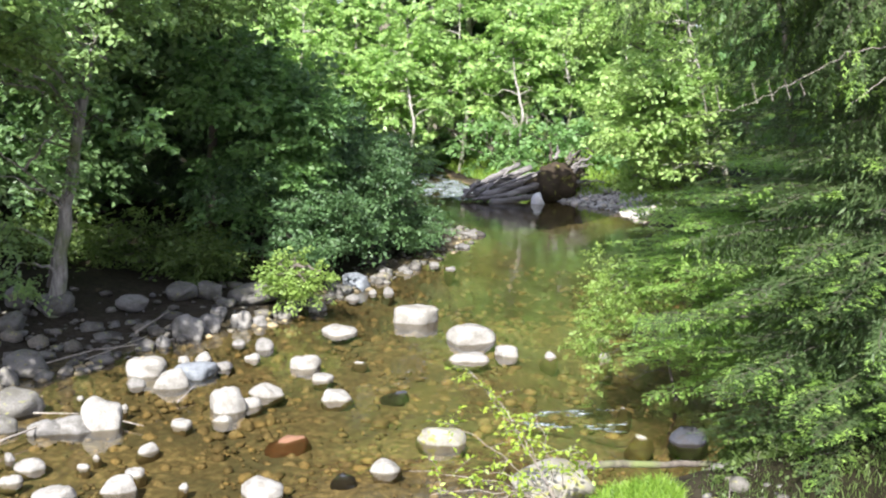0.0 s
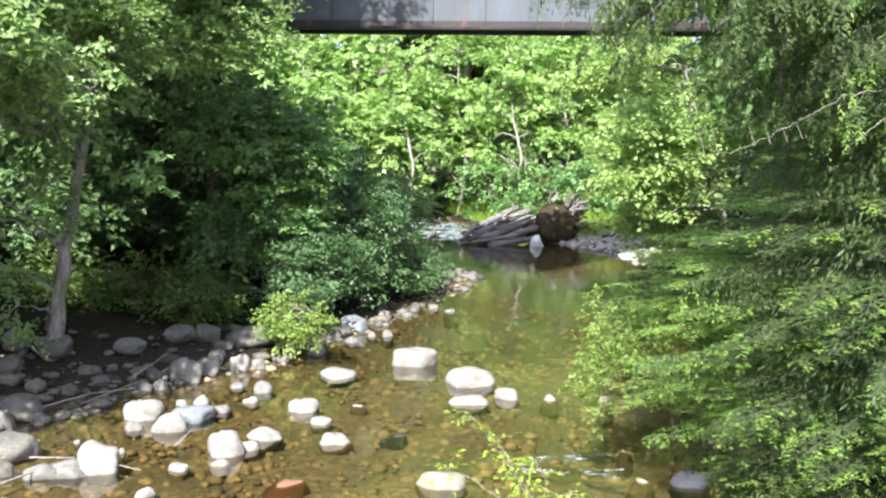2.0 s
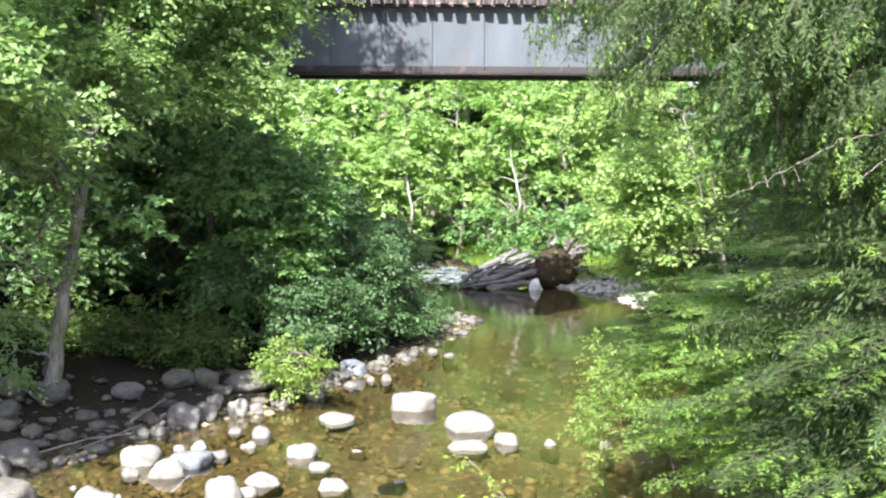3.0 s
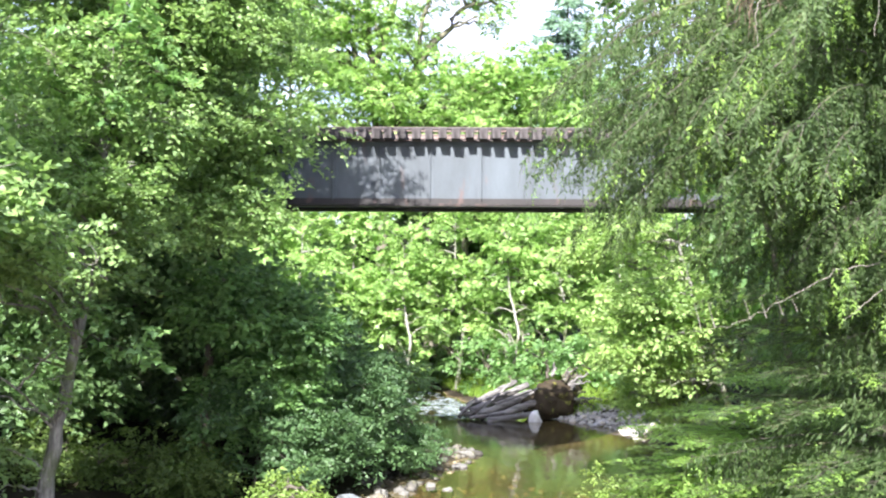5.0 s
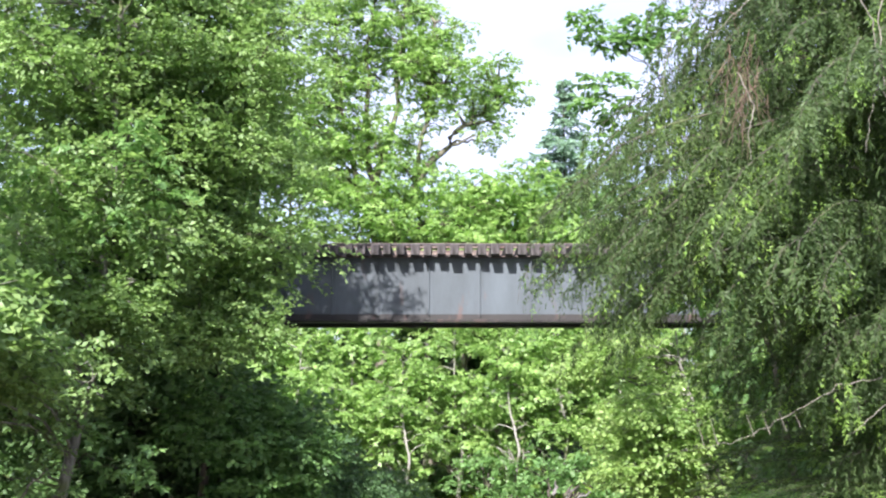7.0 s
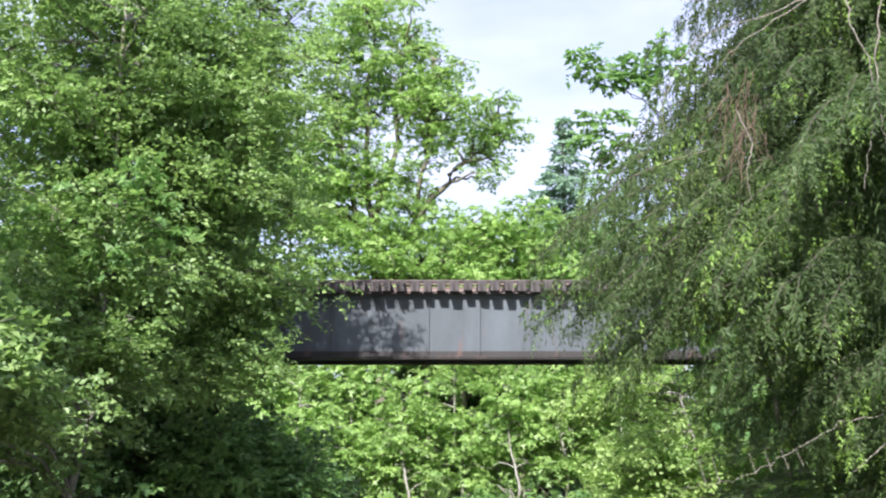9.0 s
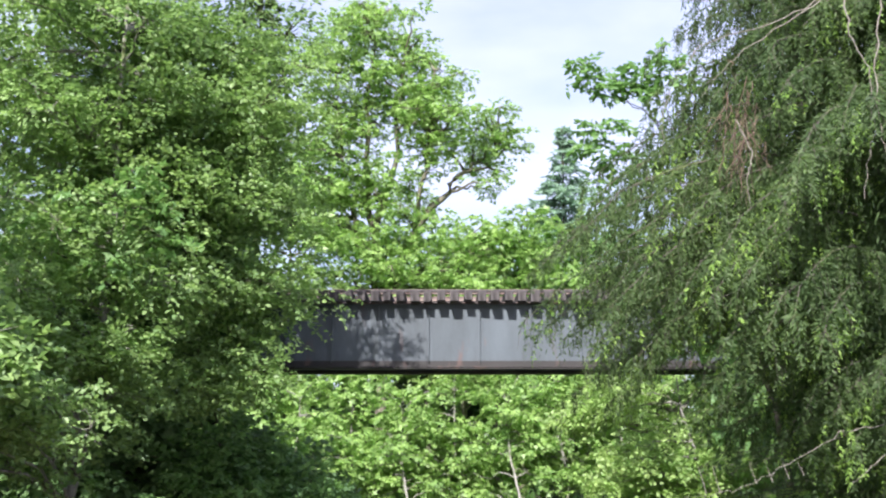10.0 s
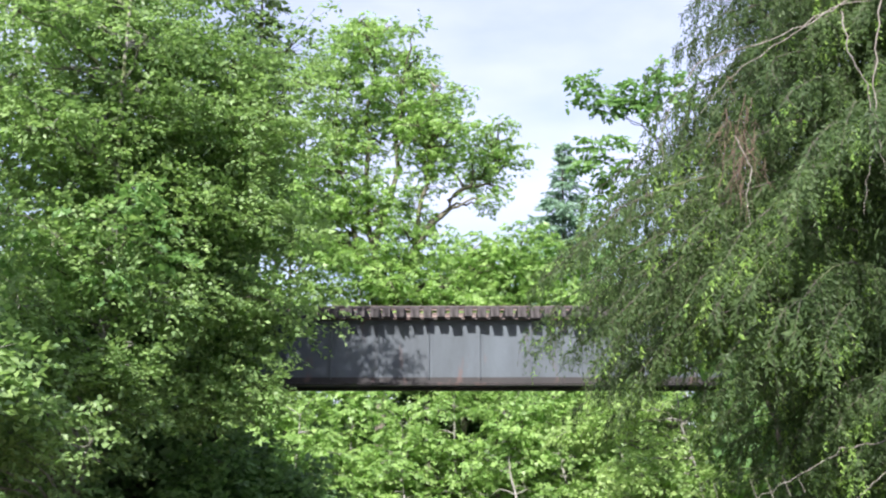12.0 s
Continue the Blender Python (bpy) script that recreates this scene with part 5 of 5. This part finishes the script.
boulder("white", STONE_SUNLIT, "white boulder in front of the log jam, sunlight painted into its colour", 3.72, 41.75, 0.62, 0.46)
grey_boulder(0.23, 27.31, 0.35, 0.10)
grey_boulder(0.59, 30.79, 0.49, 0.11)
grey_boulder(0.90, 33.23, 0.60, 0.11)


# cobbles of the bed and the beach
def cobbles(name, label, n, region, size, mat, seed, keep, lift):
    bm = bmesh.new()
    bmesh.ops.create_icosphere(bm, subdivisions=1, radius=0.5)
    sv = np.array([v.co[:] for v in bm.verts])
    sf = np.array([[v.index for v in f.verts] for f in bm.faces])
    bm.free()
    r = np.random.default_rng(seed)
    x, y = r.uniform(region[0], region[1], n), r.uniform(region[2], region[3], n)
    g = height(x, y)
    ok = keep(x, y, g, r.random(n))
    x, y, g = x[ok], y[ok], g[ok]
    n = len(x)
    s = size[0] * (size[1] / size[0]) ** (r.random(n) ** 2.2)
    shp = sv[None] * (1 + 0.16 * r.normal(size=(n, len(sv), 1))) * np.stack([s, s * r.uniform(0.6, 1, n), s * r.uniform(0.4, 0.7, n)], 1)[:, None]
    a = r.uniform(0, 6.28, n)
    c, q = np.cos(a)[:, None], np.sin(a)[:, None]
    v = np.stack([shp[..., 0] * c - shp[..., 1] * q, shp[..., 0] * q + shp[..., 1] * c, shp[..., 2]], -1)
    v += np.stack([x, y, g + s * lift], 1)[:, None]
    f = sf[None] + (np.arange(n) * len(sv))[:, None, None]
    ob = new(name, np_mesh(name, v.reshape(-1, 3), f.reshape(-1, 3), mat, True))
    tagged(ob, label, "stones", kind="stuff")


cobbles("stream_bed_cobbles", "amber-brown cobbles covering the shallow stream bed", 11000, (-7.5, 6.5, 11.3, 32), (0.05, 0.30), PEBBLE, 101,
        lambda x, y, g, u: (g < 0.0) & (u < 1.25 - (y - 11) / 26), 0.05)
cobbles("beach_cobbles", "grey cobbles strewn over the bank, shade painted into their colour", 15000, (-11, 3, 12, 36), (0.07, 0.5), STONE_SHADED, 102,
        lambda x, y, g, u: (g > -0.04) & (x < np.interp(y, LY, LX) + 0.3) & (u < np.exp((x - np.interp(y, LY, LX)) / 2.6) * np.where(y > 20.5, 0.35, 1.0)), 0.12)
cobbles("gravel_bar", "pale gravel bar beside the log jam", 4500, (3.5, 9, 37.5, 45), (0.08, 0.38), GRAVEL_SUNLIT, 103,
        lambda x, y, g, u: (g > -0.05) & (g < 0.5), 0.1)


cobbles("bank_stones", "brown and grey stones under the near bank log", 700, (1.4, 6.5, 10.5, 15.5), (0.08, 0.34), STONE_SHADED, 104,
        lambda x, y, g, u: (g > -0.1) & (g < 0.6) & ((x > 2.9) | (y > 12.3)), 0.1)


# ---- log jam ----
def log(name, label, a, b, r0, r1, mat, seed, category="log", sides=12):
    r = np.random.default_rng(seed)
    a, b = np.array(a, float), np.array(b, float)
    pts = bend(a, b, 12, 0, 0.10 * r0, r)
    rad = np.linspace(r0, r1, 12) * (1 + 0.025 * r.normal(size=12))
    pts = np.concatenate([[pts[0]], pts, [pts[-1]]])
    rad = np.concatenate([[0.001], rad, [0.001]])
    v, f = tubes([(pts - a, rad)], sides)
    ob = new(name, np_mesh(name, v, f, mat, True))
    ob.location = a
    return tagged(ob, label, category)


for k, (a, b, r0) in enumerate([((1.3, 42.6, 0.25), (3.6, 43.6, 1.25), 0.17), ((1.6, 42.2, 0.12), (4.0, 43.2, 1.05), 0.2), ((2.0, 42.0, 0.05), (4.2, 42.8, 0.75), 0.18),
                                ((1.2, 43.2, 0.45), (3.2, 44.6, 1.3), 0.13), ((1.5, 43.4, 0.3), (3.8, 44.2, 0.9), 0.16), ((1.9, 41.8, 0.0), (3.9, 42.2, 0.25), 0.14),
                                ((1.0, 42.7, 0.15), (2.2, 42.5, 0.35), 0.12), ((0.9, 43.4, 0.3), (2.0, 42.6, 0.5), 0.1),
                                ((1.1, 42.9, 0.5), (3.3, 42.9, 1.15), 0.07), ((1.7, 42.4, 0.35), (3.0, 43.4, 1.42), 0.06), ((0.8, 42.4, 0.1), (1.5, 43.0, 0.75), 0.09), ((1.2, 42.1, 0.08), (2.6, 41.9, 0.3), 0.07), ((2.2, 42.3, 0.6), (3.9, 42.5, 1.2), 0.055)]):
    log("drift_log", "bleached grey drift log piled in the jam", a, b, r0, r0 * 0.75, DEADWOOD, 110 + k)["group"] = "log jam"


def rootwad():
    r = np.random.default_rng(130)
    c = np.array([4.55, 43.0, 0.0])
    ob = thing("root_wad", "mossy brown upturned root plate of a fallen tree", "tree stump", c)
    me = blob_mesh("root_plate", EARTH, 131, 4, 0.55, 0.2)
    p = part("root_plate", me, ob)
    p.scale, p.location, p.rotation_euler = (2.0, 1.3, 1.65), (0, 0, 0.72), (0.1, 0.15, 0.1)
    for k in range(16):
        a = r.uniform(0.1, 1.9) if k < 12 else r.uniform(-0.5, 0.4)
        d = np.array([math.cos(a), r.uniform(-0.5, 0.2), math.sin(a)])
        s = np.array([0, 0, 0.9]) + d * 0.75
        e = s + d * r.uniform(0.35, 1.05) + np.array([0.12, 0, 0.12])
        v, f = tubes([(bend(s, e, 7, 0.05, 0.05, r), np.linspace(0.09, 0.025, 7) * r.uniform(0.6, 1.2))], 7)
        part("root", np_mesh("root", v, f, DEADWOOD if k % 2 else BARK_BROWN, True), ob)


EARTH = stone_material("mossy_root_earth", (0.022, 0.017, 0.011), (0.065, 0.05, 0.03), (0.045, 0.033, 0.018), 0.16)
rootwad()
log("fallen_log", "bare barkless log lying along the near bank", (1.6, 12.75, 0.20), (3.5, 12.7, 0.24), 0.055, 0.035, BARK_BROWN, 140)


def sapling():
    """A thin many-stemmed sapling with small bright leaves set along its twigs."""
    r = np.random.default_rng(150)
    base = np.array([1.3, 11.35, 0.25])
    ob = thing("alder_sapling", "young sapling with bright yellow-green leaves on the near bank", "sapling", base)
    P, A, N = [], [], []
    for ex, ey, ez in ((0.30, 11.6, 1.75), (0.05, 11.4, 1.2), (0.55, 11.5, 1.5), (0.75, 11.5, 1.30), (1.05, 11.3, 1.30), (-0.35, 11.4, 0.62), (1.45, 11.2, 1.0), (1.75, 11.4, 0.72), (-0.1, 11.2, 0.42), (0.5, 11.0, 0.75), (0.35, 11.1, 0.35)):
        stem = bend(base, (ex, ey, ez), 9, 0.12, 0.02, r)
        v, f = tubes([(stem - base, np.linspace(0.007, 0.0025, 9))], 5)
        part("stem", np_mesh("stem", v, f, TWIG, True), ob)
        twigs = []
        for q in r.uniform(0.35, 1.0, 9):
            p0 = np.array([np.interp(q * 8, np.arange(9), stem[:, i]) for i in range(3)])
            d = unit(np.array([r.normal(-0.2, 0.8), r.normal(0, 0.5), r.normal(0.1, 0.35)]))
            l = r.uniform(0.12, 0.34)
            tw = bend(p0, p0 + d * l, 5, 0.02, 0.006, r)
            twigs.append((tw - base, np.linspace(0.0035, 0.0015, 5)))
            for w in np.linspace(0.2, 1.0, 6):
                P.append(np.array([np.interp(w * 4, np.arange(5), tw[:, i]) for i in range(3)]))
                A.append(d * 0.5 + 0.7 * r.normal(size=3) * [1, 1, 0.5] + [0, 0, -0.15])
                N.append(np.array([0, 0, 1.0]) + 0.5 * r.normal(size=3))
        v, f = tubes(twigs, 3)
        part("twig_work", np_mesh("twig_work", v, f, TWIG), ob)["kind"] = "stuff"
    P, A, N = np.array(P), np.array(A), np.array(N)
    v, f = leaves(P, A, N, r.uniform(0.05, 0.095, len(P)), 0.6)
    part("foliage", np_mesh("foliage", v - base, f, LEAF_BRIGHT), ob)["kind"] = "stuff"


sapling()


def grass(name, label, n, region, tall, seed, keep, mat=GRASS):
    r = np.random.default_rng(seed)
    x, y = r.uniform(region[0], region[1], n), r.uniform(region[2], region[3], n)
    g = height(x, y)
    ok = keep(x, y, g)
    x, y, g = x[ok], y[ok], g[ok]
    n = len(x)
    h = tall * r.uniform(0.5, 1.2, n)
    lean = r.normal(0, 0.35, (n, 2)) * h[:, None]
    w = 0.012 * (tall / 0.4) ** 0.7
    side = unit(np.concatenate([r.normal(size=(n, 2)), np.zeros((n, 1))], 1)) * w
    p0 = np.stack([x, y, g - 0.02], 1)
    p1 = p0 + np.concatenate([lean * 0.35, (h * 0.6)[:, None]], 1)
    p2 = p0 + np.concatenate([lean, (h * 0.92)[:, None]], 1)
    v = np.stack([p0 - side, p0 + side, p1 + side * 0.8, p1 - side * 0.8, p2], 1).reshape(-1, 3)
    i = np.arange(n)[:, None] * 5
    f = np.concatenate([i + [[0, 1, 2]], i + [[0, 2, 3]], i + [[3, 2, 4]]], 1).reshape(-1, 3)
    tagged(new(name, np_mesh(name, v, f, mat)), label, "grass", kind="stuff")


grass("near_grass", "bright green grass tuft on the near bank", 4000, (1.7, 2.75, 11.0, 12.35), 0.22, 151, lambda x, y, g: (g > 0.0) & ((x - 2.2) ** 2 + ((y - 11.4) * 0.8) ** 2 < 0.26))
grass("far_grass", "lush tall grass along the far bank", 30000, (-9, 9, 42, 60), 0.5, 152, lambda x, y, g: (g > 0.12) & (g < 2.5))
grass("bank_weeds", "low dark green weeds over the near bank", 4500, (2.9, 7.0, 9.5, 13.4), 0.14, 153, lambda x, y, g: (g > 0.12), LEAF_FERN)
for k, (x, y, z, rx, rz) in enumerate([(3.55, 11.5, 0.4, 0.3, 0.14), (4.4, 11.9, 0.45, 0.4, 0.18), (4.7, 11.3, 0.45, 0.4, 0.2), (3.1, 10.9, 0.3, 0.25, 0.12), (3.9, 12.6, 0.45, 0.4, 0.2), (4.6, 13.2, 0.6, 0.5, 0.3), (5.2, 12.2, 0.7, 0.4, 0.3), (3.7, 11.9, 0.35, 0.4, 0.15), (4.3, 10.9, 0.5, 0.5, 0.2), (3.6, 10.6, 0.4, 0.4, 0.15), (5.0, 11.6, 0.6, 0.5, 0.25), (4.0, 12.2, 0.4, 0.4, 0.2)]):
    broadleaf("bank_plant", "low leafy green plant on the near bank", (x, y, 0.35), [(x, y, 0.35), (x, y, 0.5), (x, y, 0.7)],
              fill(R, (x, y, z, rx, 0.4, rz), 10, 0.18, 0.7), LEAF_FERN, TWIG, 0.06, 800, 10, 0.12, 170 + k, trunk_r=0.012, limb_r=0.006, category="plant", group="near bank plants")


def riffle(n, spot, size):
    """Standing waves of broken water where the stream drops past the log jam."""
    r = np.random.default_rng(180)
    vs, fs, base = [], [], 0
    for _ in range(n):
        x, y = spot(r)
        l, w, h = np.array((r.uniform(0.25, 0.8), r.uniform(0.06, 0.16), r.uniform(0.02, 0.05))) * size
        u = np.linspace(-1, 1, 9)
        k = np.linspace(-1, 1, 5)
        U, K = np.meshgrid(u, k)
        Z = h * (1 - U ** 2) * (1 - K ** 2) - 0.006 + 0.006 * r.normal(size=U.shape)
        v = np.stack([x + U * l * 0.5, y + K * w + 0.12 * U ** 2 * l, Z], -1).reshape(-1, 3)
        ii = (np.arange(4)[:, None] * 9 + np.arange(8)[None]).ravel()
        vs.append(v)
        fs.append(np.stack([ii, ii + 1, ii + 10, ii + 9], 1) + base)
        base += 45
    ob = new("riffle", np_mesh("riffle", np.concatenate(vs), np.concatenate(fs), FOAM, True))
    return tagged(ob, "broken pale riffle on the stream by the logs", "water", kind="stuff")


def foam_material():
    m, nt, n, l, p = material("riffle_water")
    a = noise_node(nt, 14, 4, 0.6)
    l.new(ramp(nt, a.outputs["Fac"], [(0.4, (0.05, 0.065, 0.06)), (0.72, (0.32, 0.35, 0.37))]).outputs["Color"], p.inputs["Base Color"])
    p.inputs["Roughness"].default_value = 0.15
    bump(nt, a.outputs["Fac"], 0.5, 0.03, p)
    return m


FOAM = foam_material()


def jam_spot(r):
    y = r.uniform(42.5, 54)
    return np.interp(y, LY, LX) + 0.5 + r.random() * (np.interp(y, RY, RX) - np.interp(y, LY, LX) - 0.6), y


riffle_waves = riffle(170, jam_spot, 1.0)
near_waves = tagged(riffle(16, lambda r: (r.uniform(1.2, 2.8), r.uniform(14.6, 15.8)), np.array((0.6, 0.3, 0.35))), "small ripples where the current turns")


# driftwood sticks on the stony beach
for k, (a, b, r0) in enumerate([
        ((-6.67, 17.38, 0.15), (-5.99, 18.25, 0.2), 0.03),
        ((-6.04, 18.25, 0.18), (-5.42, 18.66, 0.17), 0.022),
        ((-5.7, 19.5, 0.18), (-5.4, 20.83, 0.3), 0.035),
        ((-5.86, 13.65, 0.13), (-5.39, 14.66, 0.13), 0.025),
        ((-5.92, 15.0, 0.08), (-5.23, 14.91, 0.11), 0.02),
        ((-3.99, 15.68, 0.05), (-3.85, 16.22, 0.15), 0.022),
        ((-6.08, 17.76, 0.13), (-5.39, 19.12, 0.21), 0.018),
        ((-4.7, 14.8, 0.07), (-4.18, 14.5, 0.07), 0.018),
        ]):
    log("driftwood_stick", "grey driftwood stick caught among the stones", a, b, r0 * 0.7, r0 * 0.35, TWIG, 190 + k, "driftwood", 6)["group"] = "driftwood sticks"
for pts in ([(-7.16, 20.0, 2.46), (-7.53, 19.2, 3.25), (-8.04, 18.6, 3.88)], [(-7.48, 19.2, 3.25), (-7.13, 19.0, 3.57), (-6.78, 18.9, 3.92)]):
    q = np.array(pts)
    v, f = tubes([(np.concatenate([bend(q[0], q[1], 6, 0.03, 0.02), bend(q[1], q[2], 6, 0.03, 0.02)[1:]]) - np.array(first_alder.location), np.linspace(0.028, 0.012, 11))], 6)
    part("dead_limb", np_mesh("dead_limb", v, f, TWIG, True), first_alder, "pale bare dead limb")


# ---- motion ----
def motions():
    walk(riffle_waves, [(0.0, pose(0, 0, 0)), (1.5, pose(-0.05, -0.14, 0)), (3.0, pose(0.02, 0.03, 0)), (4.5, pose(-0.04, -0.12, 0)), (6.0, pose(0.03, 0.04, 0)),
                        (7.5, pose(-0.05, -0.13, 0)), (9.0, pose(0.02, 0.02, 0)), (10.5, pose(-0.04, -0.14, 0)), (12.0, pose(0, 0, 0))])
    walk(near_waves, [(0.0, pose(0, 0, 0)), (3.0, pose(-0.06, -0.08, 0)), (6.0, pose(0.02, 0.03, 0)), (9.0, pose(-0.05, -0.07, 0)), (12.0, pose(0, 0, 0))])
    walk(water, [(0.0, pose(0, 0, 0)), (6.0, pose(-0.3, -1.8, 0)), (12.0, pose(-0.6, -3.6, 0))])


motions()
